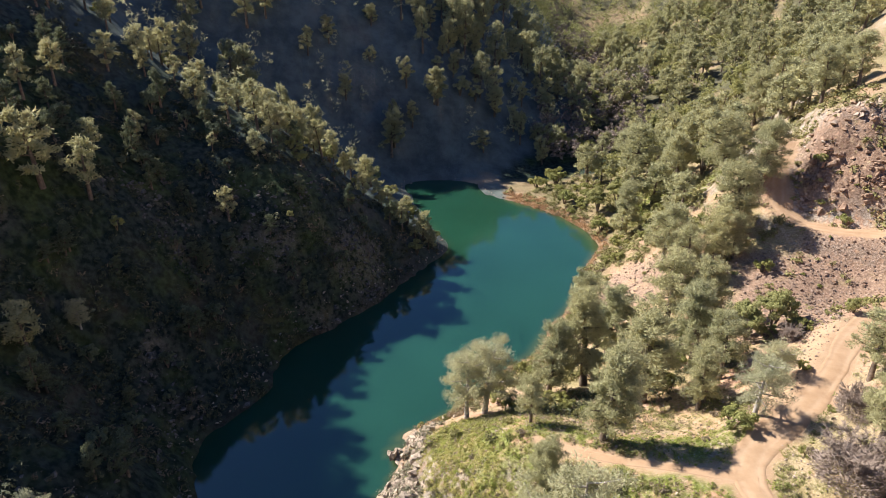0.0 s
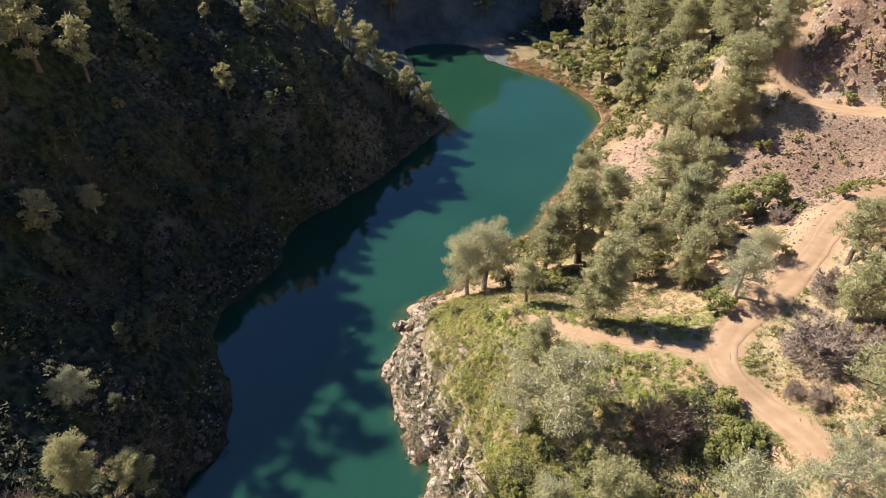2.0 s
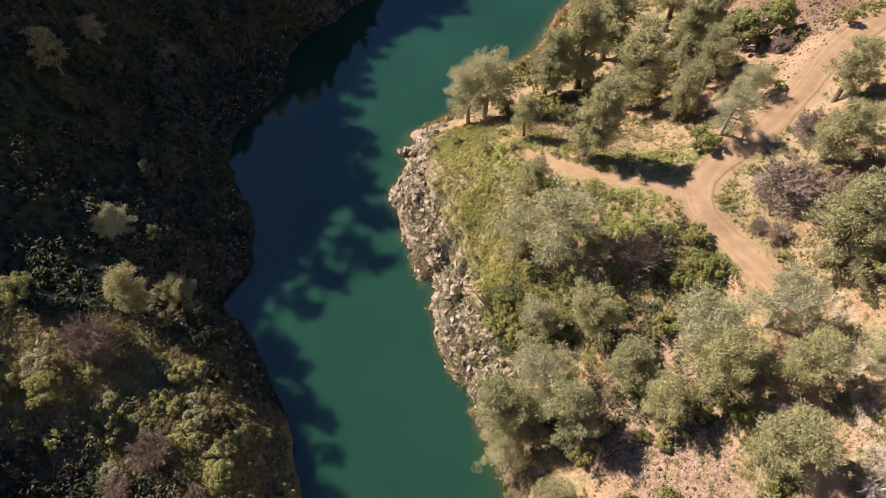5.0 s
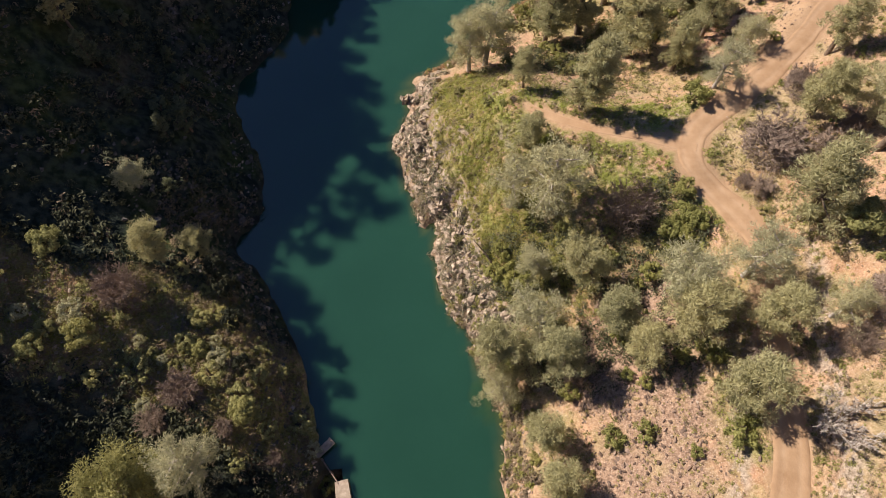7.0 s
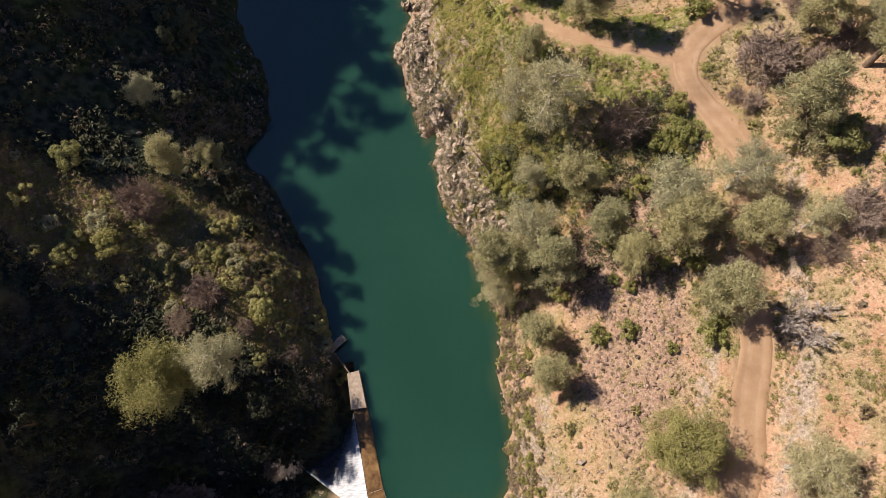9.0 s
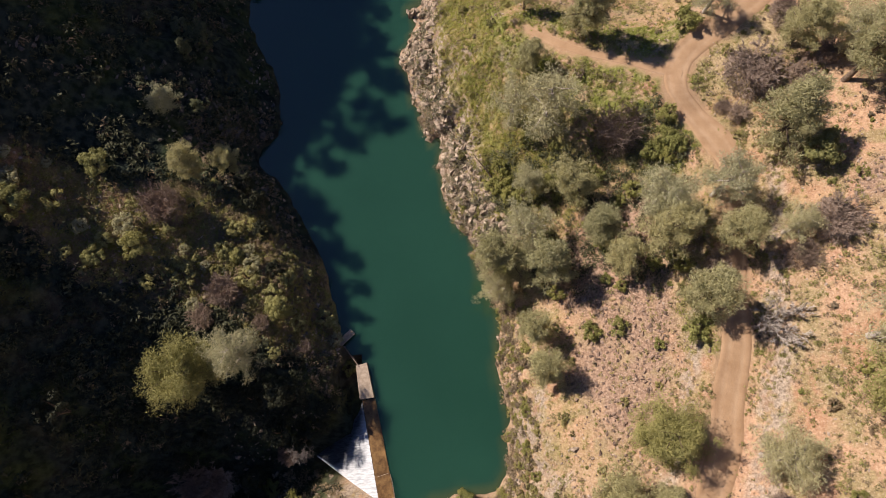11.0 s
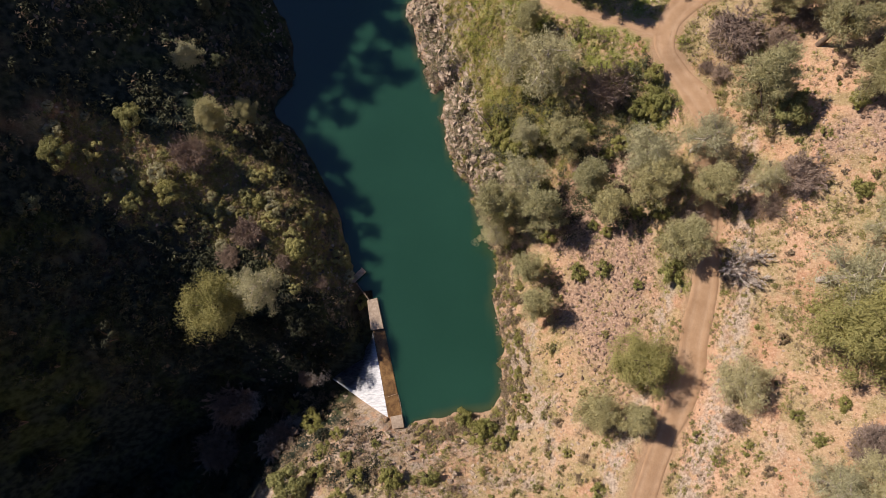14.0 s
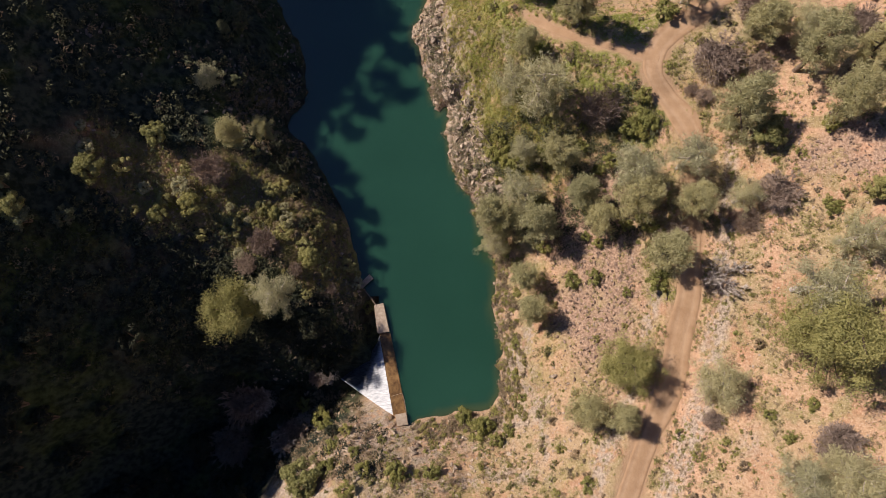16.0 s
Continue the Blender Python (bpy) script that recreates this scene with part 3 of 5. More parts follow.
# ---- building blocks ----
def part(name, data, mat, parent=None, label=""):
    """A mesh object, under a thing or a part of it."""
    if isinstance(data, bmesh.types.BMesh):
        me = bpy.data.meshes.new(name)
        data.to_mesh(me)
        data.free()
    else:
        me = data
    if not me.materials:
        me.materials.append(mat)
    ob = new(name, me)
    ob.parent = parent
    return tagged(ob, label)


def thing(name, place, label, category, group=""):
    ob = new(name)
    ob.empty_display_size = 0.2
    ob.location = place
    return tagged(ob, label, category, group)


def box(bm, lo, hi, bevel=0.04):
    made = bmesh.ops.create_cube(bm, size=1.0)["verts"]
    for v in made:
        v.co = [lo[i] + (v.co[i] + 0.5) * (hi[i] - lo[i]) for i in range(3)]
    edges = {e for v in made for e in v.link_edges}
    if bevel:
        bmesh.ops.bevel(bm, geom=list(edges), offset=bevel, segments=2, affect="EDGES", profile=0.6)
    return bm


def slab(bm, corners, low, high, bevel=0.05):
    """An upright prism over a plan of corners."""
    base = [bm.verts.new((x, y, low)) for x, y in corners]
    top = [bm.verts.new((x, y, high)) for x, y in corners]
    n = len(corners)
    bm.faces.new(base[::-1])
    up = bm.faces.new(top)
    for i in range(n):
        bm.faces.new((base[i], base[(i + 1) % n], top[(i + 1) % n], top[i]))
    bmesh.ops.recalc_face_normals(bm, faces=bm.faces)
    if bevel:
        bmesh.ops.bevel(bm, geom=list(up.edges), offset=bevel, segments=2, affect="EDGES", profile=0.6)
    return bm


def tube(points, radii, sides=6):
    """Vertices and quads of a bent, tapering tube."""
    pts = [Vector(p) for p in points]
    verts, faces = [], []
    for i, p in enumerate(pts):
        way = (pts[min(i + 1, len(pts) - 1)] - pts[max(i - 1, 0)]).normalized()
        a = way.orthogonal().normalized()
        b = way.cross(a)
        for s in range(sides):
            w = 2 * math.pi * s / sides
            verts.append(p + (a * math.cos(w) + b * math.sin(w)) * radii[i])
    for i in range(len(pts) - 1):
        for s in range(sides):
            faces.append((i * sides + s, i * sides + (s + 1) % sides, (i + 1) * sides + (s + 1) % sides, (i + 1) * sides + s))
    return verts, faces


def join(pieces):
    verts, faces, base = [], [], 0
    for v, f in pieces:
        verts.extend(v)
        faces.extend([tuple(i + base for i in q) for q in f])
        base += len(v)
    return verts, faces


# ---- plants ----
def leaves(rng, centres, axes, count, spread_r, length, width, needle=False):
    """Many small blades round each centre: leaves facing outward, or needles pointing outward."""
    n = len(centres) * count
    c = np.repeat(np.asarray(centres, float), count, axis=0)
    out = np.repeat(np.asarray(axes, float), count, axis=0)
    off = rng.normal(size=(n, 3))
    off /= np.linalg.norm(off, axis=1, keepdims=True)
    off *= (rng.random((n, 1)) ** 0.38) * np.repeat(np.broadcast_to(spread_r, (len(centres),)), count)[:, None]
    off[:, 2] *= 0.75
    c = c + off
    ball = off / (np.linalg.norm(off, axis=1, keepdims=True) + 1e-9)
    nrm = out * 0.3 + ball * 0.75 + rng.normal(size=(n, 3)) * 0.45 + np.array([0, 0, 0.25])
    nrm /= np.linalg.norm(nrm, axis=1, keepdims=True)
    a = np.cross(nrm, rng.normal(size=(n, 3)))
    a /= np.linalg.norm(a, axis=1, keepdims=True)
    b = np.cross(nrm, a)
    if needle:
        a = ball * 0.9 + rng.normal(size=(n, 3)) * 0.55 + np.array([0, 0, 0.3])
        a /= np.linalg.norm(a, axis=1, keepdims=True)
        b = np.cross(a, nrm)
        b /= np.linalg.norm(b, axis=1, keepdims=True) + 1e-9
    s = 0.7 + 0.6 * rng.random((n, 1))
    size = np.repeat(np.broadcast_to(length, (len(centres),)), count)[:, None]
    a, b = a * s * size / 2, b * s * size * (width / 2)
    verts = np.stack([c - a + b, c - a - b, c + a], 1).reshape(-1, 3)
    return verts, np.arange(n * 3).reshape(-1, 3)


def skeleton_limbs(rng, h, r, low, limbs, droop=0.1, flat=0.8):
    """Trunk and limbs of a tree; returns the tubes and the places of the leaf clumps."""
    lean = rng.normal(size=2) * 0.04 * h
    trunk = [(lean[0] * s * s, lean[1] * s * s, h * s * 0.96) for s in np.linspace(0, 1, 7)]
    thick = 0.030 * h
    tubes = [tube(trunk, [thick * (1.25 - 1.1 * s) for s in np.linspace(0, 1, 7)], 7)]
    clumps, ways, sizes = [], [], []
    for k in range(limbs):
        s = low + (0.97 - low) * (k + rng.random()) / limbs
        w = k * 2.4 + rng.random() * 0.9
        q = (s - low) / (1 - low)
        reach = r * (1.0 - flat * max(0, q - 0.2) ** 1.3) * (0.6 + 0.4 * min(1, q * 4 + 0.2)) * (0.62 + 0.36 * rng.random())
        start = Vector((lean[0] * s * s, lean[1] * s * s, h * s * 0.96))
        out = Vector((math.cos(w), math.sin(w), 0))
        rise = (0.15 + 0.55 * q - droop) * reach
        mid = start + out * reach * 0.5 + Vector((0, 0, rise * 0.35))
        end = start + out * reach + Vector((0, 0, rise))
        tubes.append(tube([start, mid, end], [thick * 0.42 * (1.1 - 0.5 * s), thick * 0.28, thick * 0.08], 4))
        for f in (0.5, 0.78, 1.0):
            for _ in range(2):
                p = start.lerp(mid, f * 2) if f < 0.5 else mid.lerp(end, f * 2 - 1)
                p = p + Vector(rng.normal(size=3) * 0.14 * r)
                clumps.append(p)
                ways.append((p - Vector((0, 0, h * (low + 0.3 * (1 - low))))).normalized())
                sizes.append(r * (0.13 + 0.13 * rng.random()) * (0.8 + 0.4 * f))
    for _ in range(3):
        p = Vector((lean[0], lean[1], h * 0.97)) + Vector(rng.normal(size=3) * 0.1 * r)
        clumps.append(p)
        ways.append((0, 0, 1))
        sizes.append(r * 0.22)
    return join(tubes), clumps, ways, sizes


def tree_kind(name, seed, h, r, low, limbs, per_clump, length, width, leaf, bark, label, category, flat=0.8, clump=1.15, needle=True):
    rng = np.random.default_rng(seed)
    (tv, tf), clumps, ways, sizes = skeleton_limbs(rng, h, r, low, limbs, 0.1, flat)
    top = thing(name, (0, 0, -500), label, category)
    part("trunk", mesh_of("trunk", [tuple(v) for v in tv], tf), bark, top)
    v, f = leaves(rng, clumps, ways, per_clump, np.array(sizes) * clump, length, width, needle)
    part("crown", mesh_of("crown", v, f, False), leaf, top)
    return top


def round_kind(name, seed, r, h, count, leaf, label, category, length=0.34, width=0.5, lumps=26):
    """A dense round bush or oak, with a short forked stem."""
    rng = np.random.default_rng(seed)
    top = thing(name, (0, 0, -500), label, category)
    stems = []
    for k in range(4):
        w = k * 1.6 + rng.random()
        stems.append(tube([(0, 0, -0.2), (math.cos(w) * r * 0.2, math.sin(w) * r * 0.2, h * 0.35), (math.cos(w) * r * 0.5, math.sin(w) * r * 0.5, h * 0.65)], [0.06 * r, 0.045 * r, 0.015 * r], 5))
    v, f = join(stems)
    part("trunk", mesh_of("trunk", [tuple(p) for p in v], f), BARK, top)
    d = rng.normal(size=(lumps, 3))
    d[:, 2] = np.abs(d[:, 2]) * 1.1 - 0.35
    d /= np.linalg.norm(d, axis=1, keepdims=True)
    c = d * np.array([r * 0.78, r * 0.78, h * 0.40]) * (0.55 + 0.5 * rng.random((lumps, 1))) + np.array([0, 0, h * 0.54])
    c[:, :2] += rng.normal(size=2) * 0.12 * r
    v, f = leaves(rng, c, d, count // lumps, r * (0.15 + 0.13 * rng.random(lumps)), length, width)
    v[:, 2] = np.maximum(v[:, 2], 0.02)
    part("crown", mesh_of("crown", v, f, False), leaf, top)
    return top


def twig_kind(name, seed, r, h, count, mat, label, category, thick=0.03, trunks=5, dome=0):
    """A leafless shrub or tree: forking limbs that end in very many fine twigs."""
    rng = np.random.default_rng(seed)
    top = thing(name, (0, 0, -500), label, category)
    stems, ends = [], []
    for k in range(trunks):
        w = k * 6.283 / trunks + rng.random() * 0.8
        tip = Vector((math.cos(w) * r * 0.55, math.sin(w) * r * 0.55, h * (0.55 + 0.3 * rng.random())))
        mid = tip * 0.5 + Vector((0, 0, h * 0.08)) + Vector(rng.normal(size=3) * 0.06 * r)
        stems.append(tube([(0, 0, -0.2), mid, tip], [thick * r, thick * 0.65 * r, thick * 0.25 * r], 5))
        for s in (0.35, 0.55, 0.75, 0.9, 1.0):
            for _ in range(2):
                a = Vector((0, 0, 0)).lerp(mid, s * 2) if s < 0.5 else mid.lerp(tip, s * 2 - 1)
                d = Vector(rng.normal(size=3))
                d.z = abs(d.z) * 0.7
                b = a + (d.normalized() * 0.8 + tip.normalized() * 0.5) * r * 0.42
                b.z = min(b.z, h)
                stems.append(tube([a, (a + b) / 2 + Vector(rng.normal(size=3) * 0.03 * r), b], [thick * 0.32 * r, thick * 0.2 * r, thick * 0.07 * r], 4))
                ends.append(((a + b) / 2, b))
    v, f = join(stems)
    part("trunk", mesh_of("trunk", [tuple(p) for p in v], f), mat, top)
    tv = []
    for a, b in ends:
        for _ in range(max(1, count // len(ends))):
            p = a.lerp(b, rng.random())
            d = Vector(rng.normal(size=3)) * 0.6 + (b - a).normalized() * 0.6 + Vector((0, 0, 0.3))
            q = p + d.normalized() * r * (0.09 + 0.13 * rng.random())
            q.z = max(q.z, 0.03)
            s = (q - p).orthogonal().normalized() * 0.017 * (0.6 + r * 0.5)
            tv += [p - s, p + s, q]
    for _ in range(dome):
        d = Vector(rng.normal(size=3))
        d.z = abs(d.z) + 0.1
        d.normalize()
        p = Vector((d.x * r, d.y * r, d.z * h * 0.95)) * (0.5 + 0.42 * rng.random() ** 0.6) * (0.85 + 0.3 * float(fbm(np.array(d.x * 2), np.array(d.y * 2), 0.7, 2, seed)) + 0.1)
        q = p + (d * 0.7 + Vector(rng.normal(size=3)) * 0.5).normalized() * r * (0.07 + 0.1 * rng.random())
        s = (q - p).orthogonal().normalized() * 0.02 * (0.6 + r * 0.4)
        tv += [p - s, p + s, q]
    part("crown", mesh_of("crown", [tuple(p) for p in tv], np.arange(len(tv)).reshape(-1, 3), False), mat, top)
    return top


PINES = [tree_kind("pine_tree", 10 + k, h, 2.75, low, n, 110, 0.34, 0.21, PINE_LEAF, BARK, "grey-green pine with clumped needles on the valley side", "tree", flat)
         for k, (h, low, n, flat) in enumerate([(8.8, 0.26, 20, 0.8), (9.6, 0.32, 19, 0.7), (8.4, 0.24, 20, 0.9), (9.0, 0.38, 17, 0.6)])]
TALLS = [tree_kind("pine_tree", 20 + k, h, 2.8, low, n, 112, 0.36, 0.21, PINE_LEAF, BARK, "tall grey-green pine above the lake shore", "tree", flat)
         for k, (h, low, n, flat) in enumerate([(11.2, 0.2, 27, 0.9), (10.4, 0.26, 24, 0.75), (11.8, 0.2, 28, 0.95)])]
GREYS = [tree_kind("pine_tree", 30 + k, h, 2.8, 0.32, n, 90, 0.29, 0.205, GREY_LEAF, PALE_WOOD, "sparse pale pine with bleached limbs showing", "tree", 0.6)
         for k, (h, n) in enumerate([(7.6, 18), (8.2, 17), (7.0, 20)])]
OAK_KINDS = [round_kind("oak_tree", 40 + k, 2.6, 5.6, 6400, OAK_LEAF, "dense round evergreen oak on the dry slope", "tree", 0.25, 0.6, n) for k, n in enumerate((44, 52, 40))]
BIG_OAKS = [tree_kind("oak_tree", 43, 9.8, 4.9, 0.28, 34, 165, 0.21, 0.5, OAK_LEAF, BARK, "large spreading evergreen oak beside the track", "tree", 0.7, 1.0, False)]
BIG_PINES = [tree_kind("pine_tree", 44, 9.0, 4.3, 0.25, 26, 150, 0.30, 0.3, OAK_LEAF, BARK, "broad sunlit pine above the dark gorge", "tree", 0.7)]
GORGE_OAKS = [round_kind("oak_tree", 45 + k, 2.6, 6.4, 3000, GORGE_SHADE_LEAF, "evergreen oak added in the deep gorge, leaves coloured as in shade", "tree", 0.28, 0.6, n) for k, n in enumerate((26, 32))]
BUSH_KINDS = [round_kind("bush", 50 + k, 1.6, 2.0, 1500, BUSH_LEAF, "rounded green bush on the slope", "bush", 0.22, 0.55, n) for k, n in enumerate((22, 28, 25))]
TWIG_KINDS = [twig_kind("bare_shrub", 60 + k, 2.5, 2.9, 3000, TWIG, "leafless purple-brown shrub full of fine twigs", "shrub", 0.010, n, 4800) for k, n in enumerate((15, 17))]
PALE_SHRUBS = [twig_kind("bare_shrub", 66, 2.5, 3.6, 2400, PALE_WOOD, "leafless pale grey shrub in the dark gorge", "shrub", 0.016, 9, 1200)]
DEAD = twig_kind("dead_tree", 70, 2.8, 3.4, 1900, PALE_WOOD, "dead tree with bleached white limbs beside the track", "tree", 0.03, 9)

FAR_PINES = [tree_kind("pine_tree", 80 + k, h, 2.6, low, n, 28, 0.58, 0.33, PINE_LEAF, BARK, "grey-green pine on the far hillside", "tree", flat, 1.25)
             for k, (h, low, n, flat) in enumerate([(8.8, 0.3, 12, 0.85), (9.6, 0.36, 11, 0.75), (8.2, 0.28, 12, 0.95), (9.0, 0.4, 11, 0.6)])]
# pines and oaks whose leaf colour already holds the shade
SHADE_TONED_PINES = [tree_kind("pine_tree", 86 + k, h, 2.6, low, n, 25, 0.58, 0.33, SHADE_TONED_LEAF, BARK, "pine on the steep shaded slope, needles coloured as in shade", "tree", flat, 1.25)
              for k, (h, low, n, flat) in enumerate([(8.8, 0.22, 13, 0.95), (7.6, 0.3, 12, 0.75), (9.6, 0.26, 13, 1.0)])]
SHADE_TONED_OAKS = [round_kind("oak_tree", 96 + k, 2.6, 5.2, 1500, SHADE_TONED_LEAF, "evergreen oak on the shaded bank, leaves coloured as in shade", "tree", 0.42, 0.55, n) for k, n in enumerate((24, 30))]
FAR_OAKS = [round_kind("oak_tree", 90 + k, 2.6, 5.6, 1700, OAK_LEAF, "dark evergreen oak on the far hillside", "tree", 0.42, 0.55, n) for k, n in enumerate((26, 34))]
rng = np.random.default_rng(5)


def plant(kinds, spots, usual_r, group, label="", sink=0.1, tall=1.0):
    for n, (x, y, r) in enumerate(spots):
        s = r / usual_r
        m = Matrix.LocRotScale((x, y, ground_z(x, y) - sink), Euler((rng.normal() * 0.04, rng.normal() * 0.04, rng.random() * 6.28)), None)
        ob = copy_thing(kinds[n % len(kinds)], m)
        ob.scale = (s, s, s * (tall * (0.92 + 0.16 * rng.random())))
        tagged(ob, label, group=group)


def grove(name, kinds, spots, usual_r, label, tall=1.0):
    """Far trees beyond counting, joined: their crowns in one mesh, their trunks in another under it."""
    shapes = []
    for ob in kinds:
        got = []
        for child in sorted(ob.children, key=lambda c: c.name.startswith("crown")):
            me, n = child.data, len(child.data.polygons[0].vertices)
            v, f = np.empty(len(me.vertices) * 3, np.float32), np.empty(len(me.loops), np.int32)
            me.vertices.foreach_get("co", v)
            me.loops.foreach_get("vertex_index", f)
            got.append((v.reshape(-1, 3), f.reshape(-1, n), me.materials[0]))
        shapes.append(got)
    bulk, tones = [[[], [], 0], [[], [], 0]], []
    for n, (x, y, r) in enumerate(spots):
        s, a, lift = r / usual_r, rng.random() * 6.28, tall * (0.9 + 0.2 * rng.random())
        turn = np.array([[math.cos(a), -math.sin(a), 0], [math.sin(a), math.cos(a), 0], [0, 0, lift]]) * s
        for heap, (v, f, _) in zip(bulk, shapes[n % len(shapes)]):
            heap[0].append(v @ turn.T + np.array([x, y, ground_z(x, y) - 0.1]))
            heap[1].append(f + heap[2])
            heap[2] += len(v)
        tones.append(np.full(len(v), rng.random()))
    crown = part(name, mesh_of(name, np.concatenate(bulk[1][0]), np.concatenate(bulk[1][1]), False), shapes[0][1][2])
    shift(crown.data, "tone", np.concatenate(tones))
    part("trunks", mesh_of("trunks", np.concatenate(bulk[0][0]), np.concatenate(bulk[0][1])), shapes[0][0][2], crown)
    return tagged(crown, label, "woods", kind="stuff")


TALL_PINES = [(22.4, 46.7, 3.1), (33.3, 59.7, 4.0), (28.7, 67.9, 3.9), (23.6, 67.4, 2.8), (33.9, 73.1, 3.6), (41.2, 63.2, 3.4)]
SLOPE_PINES = [(28.5, 10.2, 3.0), (15.6, -8.6, 2.7), (20.3, -10.0, 2.2), (26.3, 17.8, 3.1), (32.6, 16.3, 2.6), (22.0, 17.0, 2.4), (40.0, 26.5, 3.6), (48.5, 31.6, 3.1), (50.2, 24.4, 3.1), (53.5, 29.8, 2.5), (15.5, 43.3, 2.0), (42.1, 58.2, 2.7), (36.8, 53.5, 2.5), (51.5, 47.3, 2.5), (45.1, 38.3, 2.9), (16.5, 52.2, 1.8)]
BANK_PINES = [(11.3, 5.4, 2.7), (11.0, 10.7, 2.5), (13.2, 28.8, 2.3), (8.4, 19.7, 3.6), (11.8, 22.4, 3.2), (13.9, 17.1, 3.2), (7.2, 16.7, 2.6), (19.9, 20.3, 2.7), (18.3, 26.0, 2.9)]
HILL_PINES = [(62.1, 89.7, 4.3), (43.3, 74.4, 3.8), (46.9, 70.9, 3.5), (51.3, 92.8, 3.9), (57.7, 122.5, 3.6), (67.2, 142.0, 5.0), (71.2, 128.7, 4.6), (65.1, 100.5, 4.2), (68.3, 95.3, 3.7), (84, 105, 3.0), (90, 109, 3.2), (91, 97, 3.4), (96, 101, 3.5), (88, 102, 2.8), (89.9, 132.1, 4.1), (36.3, 87.6, 2.9), (56.6, 87.1, 3.0), (52.1, 85.4, 3.1), (59.6, 85.9, 2.6)]
SHADE_PINES = [(-40.0, 80.9, 4.0), (-36.3, 84.8, 2.9), (-38.2, 93.7, 2.0), (-35.5, 105.0, 2.0), (-21.9, 98.9, 2.1), (-44.9, 102.8, 2.5), (-28.4, 117.2, 2.8), (-23.2, 117.0, 2.6), (-18.6, 118.5, 3.3), (-15.7, 115.0, 2.8), (-17.7, 109.2, 2.0), (-7.5, 122.8, 3.0), (-1.6, 166.9, 1.9), (-37.2, 120.6, 1.8), (-38.5, 122.7, 2.8), (-36.8, 137.6, 3.6), (-41.6, 115.8, 2.6), (-45.6, 93.9, 2.3), (-37.6, 63.4, 2.5), (-25.0, 108.5, 1.2)]
GREY_PINES = [(11.3, 62.3, 3.6), (13.8, 63.4, 3.9), (30.6, -6.7, 3.3), (41.3, 3.3, 3.8), (16.3, 36.0, 4.2), (27.5, 22.4, 3.6), (32.9, 21.7, 3.0), (12.6, 37.7, 2.9), (49.3, 35.8, 2.9), (38.4, 15.7, 2.2), (46.3, 8.1, 2.7), (38.5, -16.3, 3.5), (34.8, -16.8, 2.8), (-24.0, 11.2, 3.2), (-30.9, 43.9, 2.0), (43.1, 51.4, 2.5), (37.9, 45.8, 2.6), (-35.6, 71.6, 1.6)]
OAKS = [(21.8, -3.2, 4.0), (40.6, -2.8, 5.5), (42.6, 23.0, 2.6), (50.2, 13.5, 2.0), (49.3, 64.7, 3.3), (53.0, 65.0, 3.2), (60.7, 61.1, 1.2), (77.0, 128.3, 3.9), (61.3, 136.9, 3.7), (56.6, 136.8, 3.4)]
SHADE_OAKS = [(-23.7, -14.2, 3.6), (-19.5, 17.5, 2.1), (-34.5, 24.8, 2.2), (-38.4, 24.0, 1.7), (-23.9, 24.1, 1.3), (-44.6, 29.2, 2.5), (-37.9, 35.2, 2.1), (-50.3, 24.1, 2.3), (-11.9, 115.3, 2.6), (-10.9, 113.1, 1.9), (2.4, 155.4, 3.5), (6.7, 145.0, 2.5), (9.2, 124.8, 2.9), (12.9, 126.2, 1.9), (-12.3, 101.1, 0.9), (-2.4, 114.6, 1.1), (-33.6, 84.0, 1.2), (15.3, 125.9, 1.5), (-3.5, 137.2, 2.1), (-6.5, 126.6, 2.1)]
BARE_SHRUBS = [(24.5, 32.0, 3.4), (40.0, 35.2, 3.6), (44.9, 33.4, 1.9), (55.8, 35.3, 2.3), (42.3, 15.4, 2.9), (38.8, 12.7, 2.0), (39.5, -13.8, 2.6), (-31.4, 30.0, 2.9), (-25.9, 19.7, 2.4), (-28.6, 16.7, 1.9), (-22.5, -0.4, 1.9), (-34.6, -3.1, 4.1), (-27.3, -9.4, 3.1), (-38.1, -10.0, 4.1), (29.9, -11.0, 1.4), (47.8, 35.1, 1.6), (46.0, 42.3, 2.4), (36.8, 32.5, 1.1), (38.1, 31.0, 1.4), (52.8, 61.1, 1.7), (13.5, 20.3, 1.7), (16.2, 16.0, 1.8), (11.9, 17.4, 1.5), (31.0, 13.2, 1.6), (20.6, 22.6, 1.5)]
BUSHES = [(28.1, 7.1, 2.4), (46.5, 12.7, 1.7), (3.2, -10.5, 2.3), (0.2, -8.9, 1.8), (6.4, -11.1, 1.5), (-22.6, -7.3, 2.5), (-25.7, -4.9, 1.8), (39.8, 0.3, 1.1), (39.3, -9.6, 1.1), (14.7, -17.9, 1.7), (-10.1, -14.5, 1.8), (-13.2, 9.5, 1.7), (35.0, -10.7, 1.1), (20.8, 8.8, 1.6), (24.5, 5.9, 1.0), (17.7, 9.1, 1.8), (30.6, 29.0, 1.9), (27.7, 28.9, 2.0), (49.6, 23.1, 1.7), (36.1, -13.1, 1.0), (22.2, 13.6, 1.2)]
FAR_BUSHES = [(35.0, 44.8, 2.5), (16.6, 67.5, 2.2), (17.2, 61.3, 1.9), (47.1, 51.4, 1.1), (55.0, 62.1, 1.6), (54.1, 162.3, 4.2), (51.2, 145.5, 3.5), (47.8, 159.7, 3.5), (54.5, 128.3, 3.0), (52.7, 113.2, 2.7), (77.2, 84.7, 1.7), (76.2, 92.4, 1.8), (61.5, 80.7, 2.0)]
